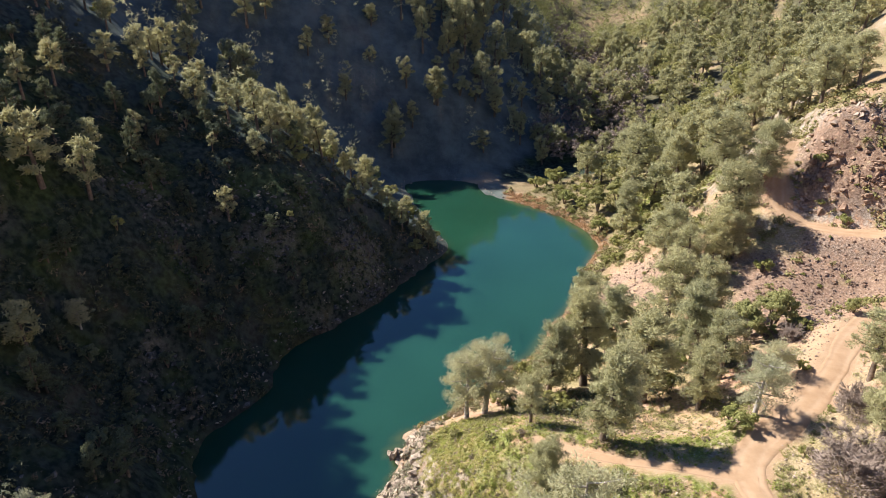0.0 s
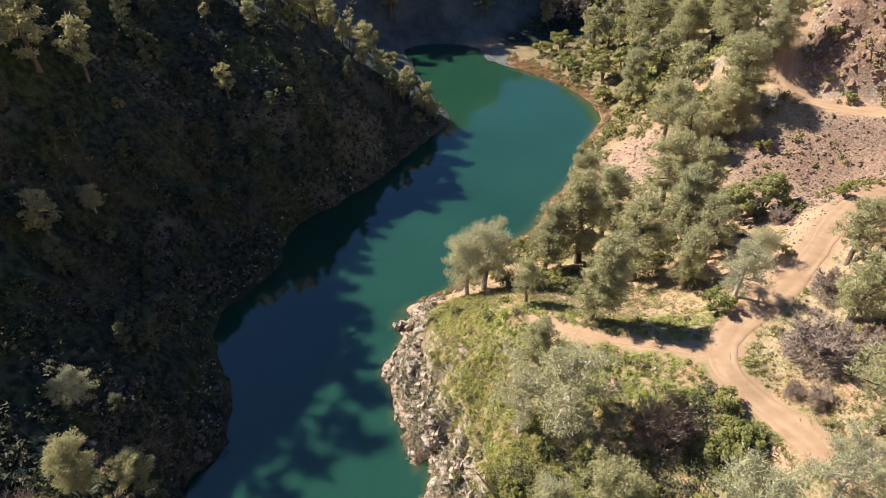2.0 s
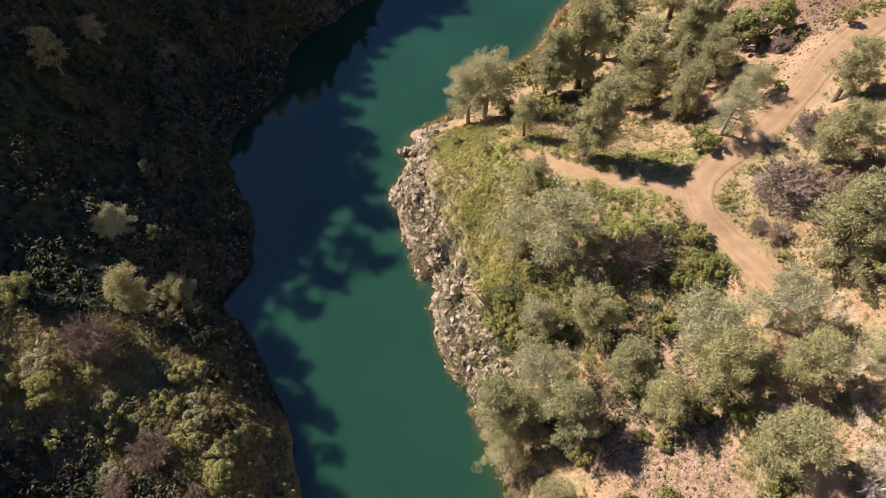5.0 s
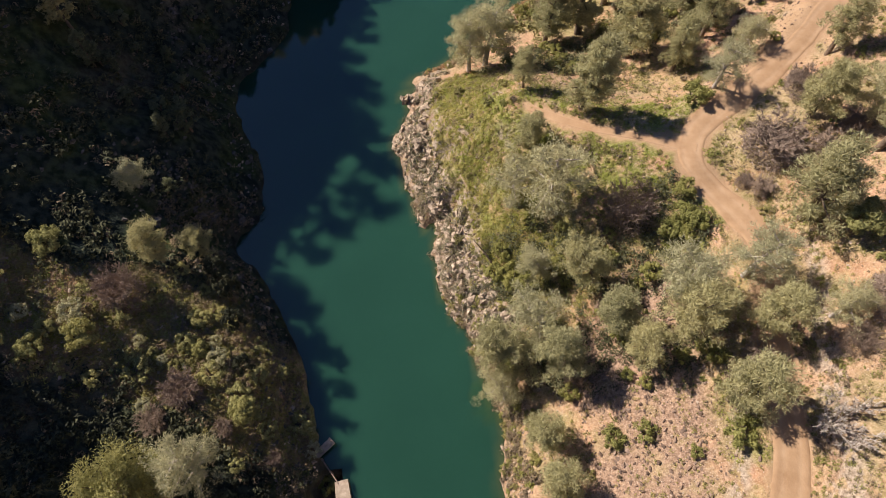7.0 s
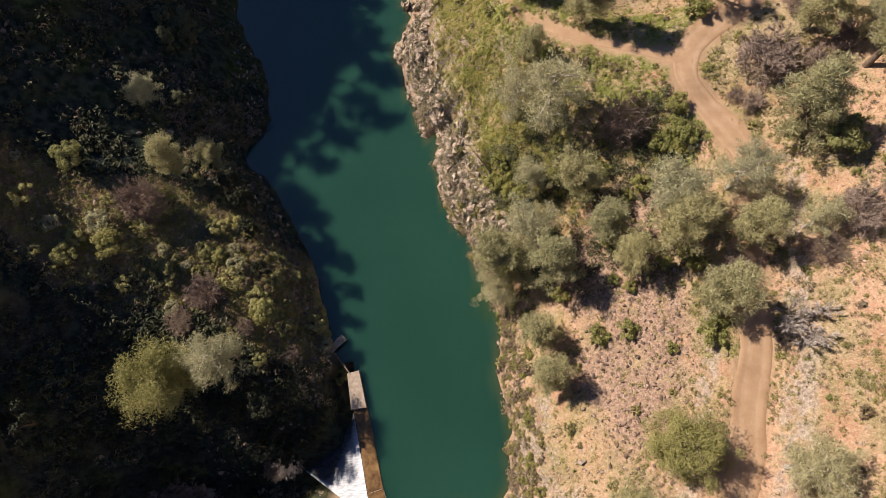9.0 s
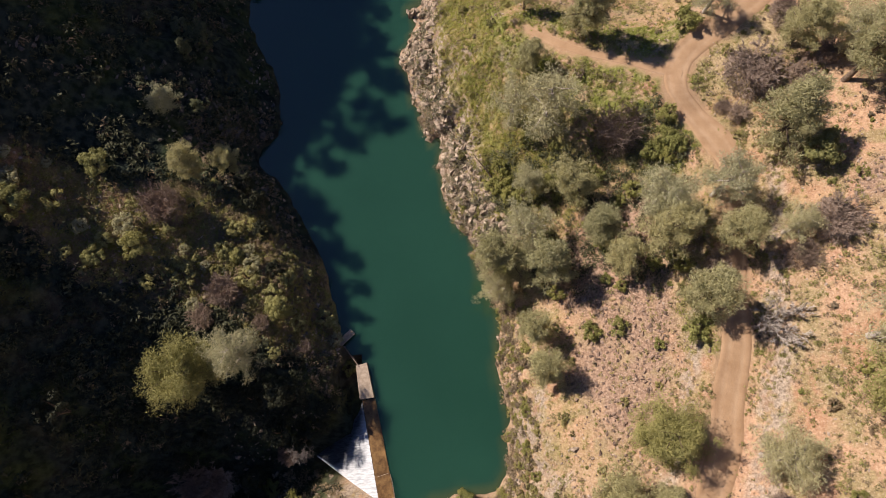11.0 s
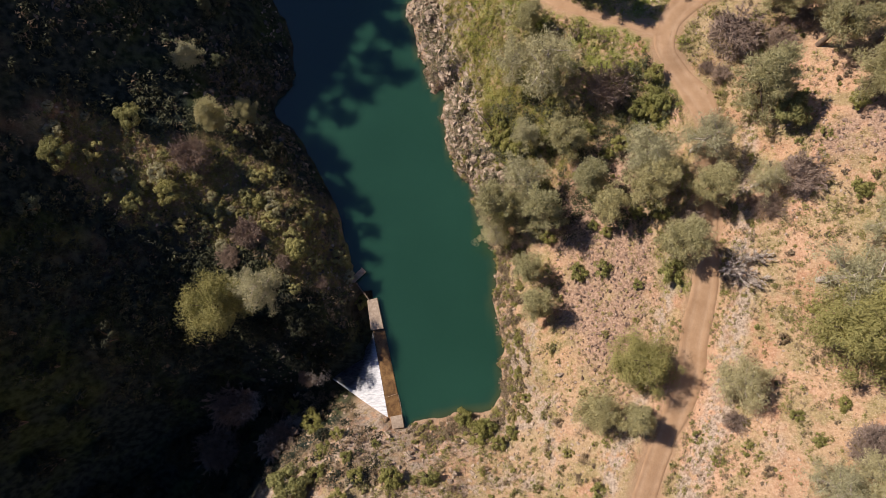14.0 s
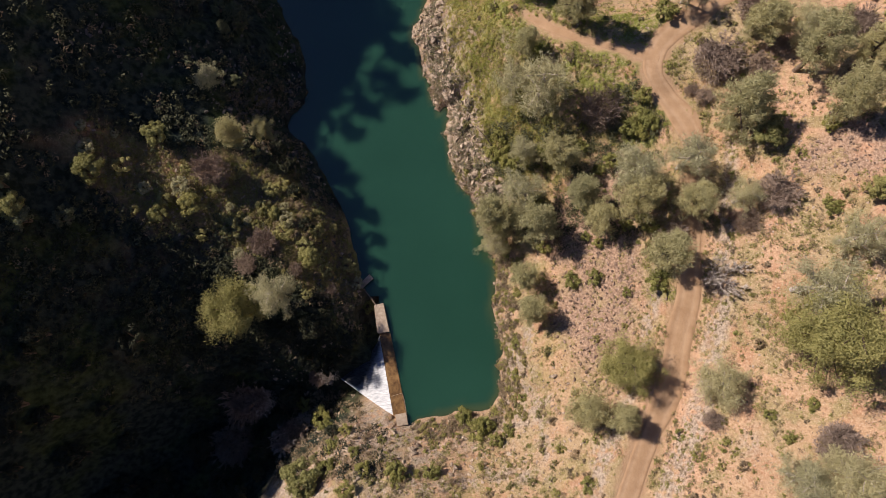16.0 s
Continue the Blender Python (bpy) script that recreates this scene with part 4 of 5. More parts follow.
plant(TALLS, TALL_PINES, 2.9, "tall pines by the shore")
plant(PINES, SLOPE_PINES, 2.75, "pines on the sunny slope")
# the pines above the lake bank lean out towards the water
for n, (x, y, r) in enumerate(BANK_PINES):
    s = 0.92 * r / 2.75
    tilt = radians(17 + 9 * rng.random())
    bx, by = x + 6.2 * s * math.sin(tilt), y - 2.2 * s * math.sin(tilt)
    m = Matrix.Translation((bx, by, ground_z(bx, by) - 0.15)) @ Matrix.Rotation(-tilt, 4, Vector((0.35, 0.94, 0.0))) @ Matrix.Rotation(rng.random() * 6.28, 4, "Z")
    ob = copy_thing((PINES + GREYS)[(n * 3) % 7], m)
    ob.scale = (s, s, s * 1.05)
    tagged(ob, "grey-green pine leaning out over the lake bank", "tree", "leaning pines on the bank")
plant(PINES, HILL_PINES, 2.75, "pines on the hillside", "grey-green pine on the scree hillside above the lake")
plant(FAR_PINES, [(x, y, 0.82 * r) for x, y, r in SHADE_PINES], 2.75, "pines on the shaded ridge", "pine on the shaded ridge with sunlit top")
# the first five stand out of view, set so their shadows reach the lake
CREST_PINES = [(-49, 68, 3.0), (-46, 60, 2.6), (-50, 75, 3.2), (-47, 53, 2.6), (-52, 84, 3.0), (-30.3, 10.3, 4.2), (-63, 5, 3.0)]
LIT_PAIR = [(-28.2, 34.6, 2.1), (-24.4, 36.8, 1.8)]
plant(BIG_PINES, CREST_PINES[5:], 4.3, "pines by the gorge", "pine on the steep side of the gorge")
plant(FAR_PINES, CREST_PINES[:5], 2.75, "pines on the shaded crest", "pine on the steep crest of the shaded bank")
# oaks added to shade the overflow and cover a lit patch
ADDED_GORGE_OAKS = [(-17.6, 2.0, 1.9), (-16.2, 3.8, 1.5), (-19.8, 1.0, 1.9), (-36, 0, 1.6), (-24.2, 6.4, 1.5), (-26.0, 6.8, 1.6), (-22.6, 7.6, 1.2)]
plant(GORGE_OAKS, ADDED_GORGE_OAKS, 2.7, "oaks in the gorge", tall=1.1)
# shade-coloured oaks added over ground that should lie in shadow
SPUR_HEAD_COVER = [(-51.5, 26.5, 1.8), (-53, 31, 1.8), (-47, 23, 1.7), (-50, 22.5, 1.9)]
plant(SHADE_TONED_OAKS, SPUR_HEAD_COVER, 2.7, "trees at the head of the spur", "evergreen oak in shade colour, added to darken the spur's head")
# made-up trees that throw tree-shaped shadows on the lake; leaves kept shade-dark
LAKE_SHADOW_TREES = [(-21.2, 30.2, 1.8), (-20.3, 26.2, 1.5), (-19.2, 21.8, 1.3), (-22.6, 33.2, 1.6)]
plant(GORGE_OAKS, LAKE_SHADOW_TREES, 2.6, "trees at the spur's edge", "slim evergreen tree added at the rocky edge to shade the water", tall=1.6)
RIDGE_LINE = [(15, 122), (10, 122.5), (4, 125), (-3, 127), (-10, 125), (-16, 124), (-22, 126.5), (-28, 128), (-36, 130), (-46, 132), (-58, 131)]
ridge_trees = []
for (ax, ay), (bx, by) in zip(RIDGE_LINE[:-1], RIDGE_LINE[1:]):
    for k in range(5):
        s = (k + rng.random()) / 5
        ridge_trees.append((ax + (bx - ax) * s + rng.normal() * 0.9, ay + (by - ay) * s + rng.normal() * 2.0, rng.uniform(1.1, 2.2)))
plant(FAR_PINES + FAR_OAKS[:1], ridge_trees, 2.75, "trees along the shaded ridge", "tree on the ridge crest with sunlit crown")
plant(PINES, LIT_PAIR, 2.75, "two sunlit pines", "sunlit grey-green pine at the shaded bank's edge")
plant(GREYS, GREY_PINES, 2.9, "sparse pale pines")
plant(BIG_OAKS, OAKS[:2], 5.0, "large evergreen oaks", tall=1.18)
plant(OAK_KINDS, OAKS[2:], 2.9, "evergreen oaks")
plant(OAK_KINDS, SHADE_OAKS[:8], 2.9, "oaks on the spur", "round evergreen oak on the rocky spur")
plant(FAR_OAKS, SHADE_OAKS[8:], 2.9, "oaks on the shaded bank", "round evergreen oak on the shaded bank")
plant(TWIG_KINDS, BARE_SHRUBS, 2.6, "bare shrubs")
plant(BUSH_KINDS, BUSHES, 1.75, "bushes on the slope")
WEIR_BUSHES = [(-17.5, -9.0, 1.5), (-19.5, -10.8, 1.7), (-14.8, -13.7, 1.6), (-10.2, -14.0, 1.9), (-5.4, -15.1, 1.7), (-20.5, -13.5, 2.0), (-17, -16, 1.8), (2.0, -11.1, 2.2), (-0.2, -8.4, 1.6), (4.6, -12.4, 1.5), (-22, -8.2, 1.6), (-16.2, -11.5, 1.2), (-12.4, -10.6, 1.0), (8.6, -3.4, 1.2), (9.2, 0.6, 1.1), (9.0, -7.0, 1.0)]
plant(BUSH_KINDS, WEIR_BUSHES, 1.7, "bushes beside the weir", "grey-green bush on the rocky bank beside the weir")
GORGE_SHRUBS = [(-20.8, -0.3, 1.9), (-29.1, -10.0, 2.6), (-32.6, -3.2, 2.8), (-25.5, -7.5, 2.0)]
plant(PALE_SHRUBS, GORGE_SHRUBS, 2.5, "bare pale shrubs in the gorge")
plant(BUSH_KINDS, FAR_BUSHES, 1.75, "bushes by the far shore", "rounded green bush by the lake shore")
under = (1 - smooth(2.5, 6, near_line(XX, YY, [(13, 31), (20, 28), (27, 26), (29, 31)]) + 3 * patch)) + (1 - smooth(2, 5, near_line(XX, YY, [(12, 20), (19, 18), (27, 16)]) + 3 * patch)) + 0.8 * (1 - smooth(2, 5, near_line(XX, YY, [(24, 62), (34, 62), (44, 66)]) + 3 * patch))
thicket = []
while len(thicket) < 58:
    x, y = rng.uniform(8, 48), rng.uniform(12, 70)
    if rng.random() < at_grid(under, x, y) and at_grid(HH, x, y) > 1 and at_grid(T_DIST, x, y) > 2.5:
        thicket.append((x, y, rng.uniform(0.9, 1.9)))
plant(BUSH_KINDS, thicket, 1.75, "undergrowth bushes", "dark green bush in the undergrowth below pines")
plant([DEAD], [(35.3, 6.2, 3.3)], 2.9, "")


def taken(x, y, gap):
    return any(math.hypot(x - a, y - b) < gap + 0.5 * c for a, b, c in PLANTED)


PLANTED = SPUR_HEAD_COVER + WEIR_BUSHES + GORGE_SHRUBS + ADDED_GORGE_OAKS + LAKE_SHADOW_TREES + ridge_trees + CREST_PINES + LIT_PAIR + TALL_PINES + SLOPE_PINES + BANK_PINES + HILL_PINES + SHADE_PINES + GREY_PINES + OAKS + SHADE_OAKS + BARE_SHRUBS + BUSHES + FAR_BUSHES

# more trees of the near hillside and of the shaded bank, one by one
extra = []
while len(extra) < 430:
    x, y = rng.uniform(28, 210), rng.uniform(66, 290)
    if x > 0.95 * y + 4 or at_grid(HH, x, y) < 1.2 or at_grid(T_DIST, x, y) < 3 or at_grid(rubble_zone, x, y) > 0.3 or taken(x, y, 2.5) or at_grid(cliff_zone, x, y) > 0.2:
        continue
    if at_grid(right_side, x, y) < 0.5 or (y < 100 and rng.random() < 0.82) or (y < 145 and rng.random() < 0.45) or any(math.hypot(x - a, y - b) < 2.9 for a, b, c in extra):
        continue
    extra.append((x, y, rng.uniform(1.9, 3.6)))
extra.sort(key=lambda p: p[1] + 0.4 * p[0])
plant(FAR_PINES, extra[:90], 2.75, "pines on the hillside", "grey-green pine on the sunny hillside beyond the lake")
plant(FAR_OAKS, extra[90:130], 2.9, "oaks on the hillside", "dark evergreen oak among pines on the hillside")
grove("hillside_pines", FAR_PINES, [p for k, p in enumerate(extra[130:]) if k % 5], 2.75, "grey-green pines standing far up the sunny hillside", 1.1)
grove("hillside_oaks", FAR_OAKS, extra[130::5], 2.9, "dark evergreen oaks among the far hillside pines")
shaded = []
while len(shaded) < 100:
    x, y = rng.uniform(-52, 8), rng.uniform(40, 128)
    if at_grid(HH, x, y) < 5 or at_grid(right_side, x, y) > 0.3 or taken(x, y, 1.8) or (x < -36 and y < 62):
        continue
    shaded.append((x, y, rng.uniform(0.8, 1.9)))
while len(shaded) < 340:
    x, y = rng.uniform(-60, 75), rng.uniform(140, 300)
    if x < -0.45 * y or at_grid(HH, x, y) < 5 or at_grid(right_side, x, y) > 0.4 or taken(x, y, 2.5) or rng.random() < 0.7 - 0.007 * (x + 40):
        continue
    shaded.append((x, y, rng.uniform(1.8, 3.6)))
plant(SHADE_TONED_PINES + SHADE_TONED_OAKS, shaded[:100], 2.75, "trees on the shaded slopes", "tree on the steep shaded slope, crown coloured as in shade")
grove("shaded_pines", FAR_PINES + FAR_OAKS[:1], shaded[100:260], 2.75, "dark pines on the far shaded mountainside")
grove("shaded_tall_pines", FAR_PINES, shaded[260:], 2.6, "tall pines whose tops reach the sun above the shaded slope", 1.3)


# small shrubs, one by one
SHRUB_KINDS = [round_kind("shrub", 150 + k, 0.9, 1.0, 440, m, label, "shrub", 0.18, 0.55, 14) for k, (m, label) in enumerate((
    (BUSH_LEAF, "low rounded green shrub on the dry slope"), (SCRUB_LEAF, "low olive-grey shrub on the dry slope"), (DRY_LEAF, "low dry brown shrub on the slope"), (SCRUB_LEAF, "low olive-grey shrub on the dry slope")))]


def shrub_spots(count, x0, x1, y0, y1, weight, low, high):
    got = []
    while len(got) < count:
        x, y = rng.uniform(x0, x1), rng.uniform(y0, y1)
        if at_grid(HH, x, y) > 0.3 and rng.random() < at_grid(weight, x, y) and at_grid(T_DIST, x, y) > 2.2 and at_grid(TRACK_MASK, x, y) < 0.3 and not taken(x, y, 0.2):
            got.append((x, y, low + (high - low) * rng.random() ** 1.6))
    return got


thick = smooth(-0.1, 0.25, fbm(XX, YY, 6, 3, 63)) * right_side
plant(SHRUB_KINDS, shrub_spots(200, 6, 60, -24, 62, (0.15 + 0.85 * thick) * (1 - 0.7 * rubble_zone), 0.3, 1.1), 0.95, "low shrubs on the slope")


def shrub_field(name, spots, leaf, label, seed):
    """Many low shrubs joined into one, each a small dome of lumps of leaves."""
    g = np.random.default_rng(seed)
    lumps, ways, sizes = [], [], []
    for x, y, r in spots:
        z = ground_z(x, y)
        for k in range(11):
            d = g.normal(size=3)
            d[2] = abs(d[2]) * 0.9
            d /= np.linalg.norm(d)
            lumps.append(np.array([x, y, z + 0.12 * r]) + d * r * np.array([0.75, 0.75, 0.6]) * g.uniform(0.5, 1.05))
            ways.append(d)
            sizes.append(r * g.uniform(0.16, 0.32))
    v, f = leaves(g, lumps, ways, 30, np.array(sizes), 0.17, 0.55)
    tagged(part(name, mesh_of(name, v, f, False), leaf), label, "shrubs", kind="stuff")


# bushes whose leaf colour is lightened for the sun on the spur
SPUR_BUSHES = [round_kind("bush", 56 + k, 1.6, 2.2, 1300, m, "rounded grey-green bush on the spur, leaves lightened for sunlight", "bush", 0.22, 0.55, n) for k, (n, m) in enumerate(((20, SUNLIT_SPUR_LEAF), (26, GREY_LEAF), (22, SUNLIT_SPUR_LEAF)))]
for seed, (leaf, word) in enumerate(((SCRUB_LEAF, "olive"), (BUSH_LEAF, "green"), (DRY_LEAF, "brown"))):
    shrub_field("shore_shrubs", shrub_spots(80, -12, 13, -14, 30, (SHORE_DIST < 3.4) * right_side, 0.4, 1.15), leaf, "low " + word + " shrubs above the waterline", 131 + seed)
    shrub_field("spur_shrubs", shrub_spots(80, -46, -13, 8, 38, SPUR, 0.35, 1.1), SUNLIT_SPUR_LEAF if seed == 1 else leaf, "low " + word + " shrubs on the sunlit spur", 141 + seed)
    shrub_field("far_shore_shrubs", shrub_spots(70, 6, 62, 66, 172, (SHORE_DIST < 4) * right_side, 0.5, 1.5), leaf, "low " + word + " shrubs along the far shore", 181 + seed)
    shrub_field("weir_shrubs", shrub_spots(34, -24, 16, -24, -8, right_side, 0.35, 1.2), leaf, "low " + word + " shrubs among pale rocks by the weir", 151 + seed)
    shrub_field("hillside_shrubs", shrub_spots(60, 40, 92, 62, 112, (0.3 + 0.7 * thick) * right_side * (1 - 0.9 * rubble_zone), 0.4, 1.3), leaf, "low " + word + " shrubs on the reddish scree hillside", 161 + seed)
    shrub_field("slope_shrubs", shrub_spots(90, 6, 62, -24, 62, (0.2 + 0.8 * thick) * (1 - 0.6 * rubble_zone) * right_side, 0.2, 0.8), leaf, "small " + word + " shrubs on the dry slope", 171 + seed)
plant(SPUR_BUSHES, shrub_spots(40, -46, -14, 9, 37, SPUR, 0.8, 1.9), 1.75, "bushes on the spur", "rounded grey-green bush on the spur, leaves lightened for sunlight")
plant(TWIG_KINDS, shrub_spots(4, -46, -14, 12, 36, SPUR, 0.9, 1.7), 2.6, "bare shrubs", "small leafless brown shrub on the spur")
# filler oaks in shade colour, added to make the gorge darker
gorge_fill = []
while len(gorge_fill) < 75:
    x, y = rng.uniform(-66, -15), rng.uniform(-34, 9)
    if at_grid(right_side, x, y) > 0.15 or taken(x, y, 1.0) or math.hypot(x + 15, y + 1.5) < 7:
        continue
    gorge_fill.append((x, y, rng.uniform(1.2, 2.8)))
plant(GORGE_OAKS, gorge_fill, 2.7, "oaks in the gorge", tall=1.1)
plant(BUSH_KINDS, shrub_spots(60, 14, 80, 62, 174, thick * right_side * (1 - rubble_zone), 1.0, 2.2), 1.75, "bushes by the far shore", "rounded green bush by the lake shore")

# ---- plants and stones that nobody could count ----
def zone_points(count, x0, x1, y0, y1, weight, seed, low=0.15):
    """Random places, thick where the weight is high."""
    g = np.random.default_rng(seed)
    got = []
    while len(got) < count:
        x, y = g.uniform(x0, x1, 4000), g.uniform(y0, y1, 4000)
        i, j = np.clip(np.searchsorted(GX, x), 0, len(GX) - 1), np.clip(np.searchsorted(GY, y), 0, len(GY) - 1)
        ok = (g.random(4000) < weight[j, i]) & (HH[j, i] > low)
        got += [(a, b, c) for a, b, c in zip(x[ok], y[ok], HH[j, i][ok])]
    got = np.array(got[:count])
    got[:, 2] = [ground_z(a, b) for a, b, _ in got]
    return got


def tuft_field(name, points, r_low, r_high, blades, length, width, leaf, label, category, seed, upright=0.8):
    g = np.random.default_rng(seed)
    r = g.uniform(r_low, r_high, len(points))
    c = points + np.column_stack([np.zeros(len(points)), np.zeros(len(points)), r * 0.5 * upright])
    v, f = leaves(g, c, np.tile([0, 0, 1.0], (len(points), 1)), blades, r, length * (0.35 + r), width)
    ob = part(name, mesh_of(name, v, f, False), leaf)
    return tagged(ob, label, category, kind="stuff")


def stone_shape(seed, corners=14):
    g = np.random.default_rng(seed)
    bm = bmesh.new()
    for _ in range(corners):
        d = g.normal(size=3)
        d = d / np.linalg.norm(d) * np.array([1, 0.8, 0.62]) * g.uniform(0.8, 1.1)
        bm.verts.new(d)
    made = bmesh.ops.convex_hull(bm, input=bm.verts)
    bmesh.ops.delete(bm, geom=[v for v in bm.verts if not v.link_faces], context="VERTS")
    bmesh.ops.triangulate(bm, faces=bm.faces)
    bm.verts.index_update()
    v = np.array([p.co for p in bm.verts])
    f = np.array([[p.index for p in q.verts] for q in bm.faces])
    bm.free()
    return v, f


SHAPES = [stone_shape(k, 9) for k in range(6)]


def stone_field(name, points, low, high, mat, label, seed, sink=0.25):
    g = np.random.default_rng(seed)
    vs, fs, base = [], [], 0
    for p in points:
        v, f = SHAPES[int(g.integers(len(SHAPES)))]
        s = low + (high - low) * g.random() ** 2.5
        a = g.random() * 6.28
        turn = np.array([[math.cos(a), -math.sin(a), 0], [math.sin(a), math.cos(a), 0], [0, 0, 1]])
        q = (v * s) @ turn.T + p + np.array([0, 0, s * (0.5 - sink)])
        vs.append(q)
        fs.append(f + base)
        base += len(v)
    ob = part(name, mesh_of(name, np.concatenate(vs), np.concatenate(fs), False), mat)
    return tagged(ob, label, "stones", kind="stuff")


BANK_ROCK = NOSE * (1 - smooth(3.2, 5.5, SHORE_DIST + 2 * patch))
south_bank = (1 - smooth(3, 7, near_line(XX, YY, [(-14, -12), (-4, -15), (6, -15), (13, -10)]) + 3 * patch)) * smooth(0.3, 1, HH) * right_side
open_ground = right_side * (1 - np.clip(TRACK_MASK * 2, 0, 1)) * smooth(0.2, 0.8, HH)
clump = smooth(-0.05, 0.25, fbm(XX, YY, 4, 3, 61))
plant_field = open_ground * (0.12 + 0.88 * clump) * (1 - 0.93 * rubble_zone) * (1 - 0.6 * np.clip(cliff_zone, 0, 1))
NEAR_BOX, FAR_BOX = (-14, 62, -24, 62), (20, 92, 62, 172)
tuft_field("green_scrub", zone_points(2600, *NEAR_BOX, plant_field, 1), 0.14, 0.5, 34, 0.24, 0.5, BUSH_LEAF, "low green scrub tufts over the sunny slope", "scrub", 101)
tuft_field("olive_scrub", zone_points(2400, *NEAR_BOX, plant_field, 21), 0.14, 0.5, 34, 0.24, 0.45, SCRUB_LEAF, "low olive scrub tufts over the sunny slope", "scrub", 121)
tuft_field("dry_scrub", zone_points(2000, *NEAR_BOX, plant_field, 2), 0.15, 0.5, 34, 0.26, 0.35, DRY_LEAF, "low grey-brown dry scrub on the slope", "scrub", 102)
for seed, (leaf, word) in enumerate(((SCRUB_LEAF, "olive"), (DRY_LEAF, "brown"), (BUSH_LEAF, "green"))):
    tuft_field("small_tufts", zone_points(2300, *NEAR_BOX, open_ground * (0.35 + 0.65 * clump) * (1 - 0.6 * rubble_zone), 45 + seed), 0.07, 0.2, 9, 0.34, 0.5, leaf, "tiny " + word + " tufts scattered over the dry slope", "scrub", 145 + seed)
tuft_field("shore_scrub", zone_points(2000, *FAR_BOX, plant_field, 22), 0.35, 1.1, 32, 0.42, 0.5, SCRUB_LEAF, "olive scrub on the slope above the far shore", "scrub", 122)
tuft_field("bank_scrub", zone_points(620, -3, 14, 20, 68, BANK_ROCK * smooth(0.4, 1.2, HH), 3), 0.3, 0.7, 30, 0.30, 0.45, BANK_LEAF, "dark grey-green cushion scrub between the bank rocks", "scrub", 103)
tuft_field("fresh_grass", zone_points(2600, 6, 80, 0, 140, grass_zone * (1 - TRACK_MASK), 4), 0.15, 0.45, 26, 0.34, 0.25, GREEN_LEAF, "fresh green grass along the track edges", "grass", 104, 0.4)
tuft_field("straw_grass", zone_points(2600, *NEAR_BOX, straw_zone * open_ground, 5), 0.15, 0.4, 26, 0.34, 0.2, STRAW_LEAF, "yellowed grass tufts on the slope", "grass", 105, 0.4)
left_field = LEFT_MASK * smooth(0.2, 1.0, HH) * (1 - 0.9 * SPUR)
# scrub of the left bank, in the leaf colour darkened for shade
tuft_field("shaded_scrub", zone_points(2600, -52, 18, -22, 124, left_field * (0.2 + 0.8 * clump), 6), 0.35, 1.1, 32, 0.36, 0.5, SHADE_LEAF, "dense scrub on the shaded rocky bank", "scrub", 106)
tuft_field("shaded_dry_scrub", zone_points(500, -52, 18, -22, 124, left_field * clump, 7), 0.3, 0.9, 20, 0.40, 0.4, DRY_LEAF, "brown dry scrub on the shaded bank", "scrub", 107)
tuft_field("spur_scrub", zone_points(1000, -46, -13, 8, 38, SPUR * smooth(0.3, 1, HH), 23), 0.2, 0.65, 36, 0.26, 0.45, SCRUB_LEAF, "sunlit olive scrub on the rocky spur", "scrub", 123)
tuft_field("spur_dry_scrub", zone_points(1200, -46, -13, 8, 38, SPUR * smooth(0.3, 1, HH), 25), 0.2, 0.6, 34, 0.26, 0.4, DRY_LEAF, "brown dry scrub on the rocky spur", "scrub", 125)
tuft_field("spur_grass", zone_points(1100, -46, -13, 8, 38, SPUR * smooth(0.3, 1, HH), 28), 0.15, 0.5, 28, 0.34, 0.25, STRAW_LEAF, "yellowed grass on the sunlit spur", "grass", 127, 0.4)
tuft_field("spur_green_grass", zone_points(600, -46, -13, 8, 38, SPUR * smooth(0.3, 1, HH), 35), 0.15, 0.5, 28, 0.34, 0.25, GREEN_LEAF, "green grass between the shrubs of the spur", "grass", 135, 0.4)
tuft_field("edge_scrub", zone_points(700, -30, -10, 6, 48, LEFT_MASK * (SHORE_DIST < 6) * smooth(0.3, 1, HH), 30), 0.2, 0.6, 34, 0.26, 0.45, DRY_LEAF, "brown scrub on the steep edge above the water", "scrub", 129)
stone_field("edge_stones", zone_points(500, -30, -10, 6, 48, LEFT_MASK * (SHORE_DIST < 5) * smooth(0.2, 0.6, HH), 31), 0.12, 0.5, SHADE_STONE, "broken rock on the steep edge above the water", 130)
stone_field("outcrop_rock", zone_points(2200, -48, 18, 38, 126, LEFT_MASK * smooth(0.8, 1.5, SLOPE) * smooth(-0.05, 0.2, patch) * smooth(0.2, 1.0, HH) * (SHORE_DIST < 22), 39), 0.1, 0.6, SHADE_STONE, "rock outcrops on the steep shaded bank, grey darkened as in shade", 147)
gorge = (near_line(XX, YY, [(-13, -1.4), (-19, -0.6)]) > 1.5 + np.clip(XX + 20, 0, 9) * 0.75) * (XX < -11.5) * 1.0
# tufts whose leaf colour holds the gorge's shade
tuft_field("gorge_scrub", zone_points(900, -44, -11, -15, 7, gorge, 32, -9.5), 0.3, 0.9, 34, 0.30, 0.5, GORGE_SHADE_LEAF, "scrub in shade-dark colour on the steep walls of the gorge", "scrub", 132)
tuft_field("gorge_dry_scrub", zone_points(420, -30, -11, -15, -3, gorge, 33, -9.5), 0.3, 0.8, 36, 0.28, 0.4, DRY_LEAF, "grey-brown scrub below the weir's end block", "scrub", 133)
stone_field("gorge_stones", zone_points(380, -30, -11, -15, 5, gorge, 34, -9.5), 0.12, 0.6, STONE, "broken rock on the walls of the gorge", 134)
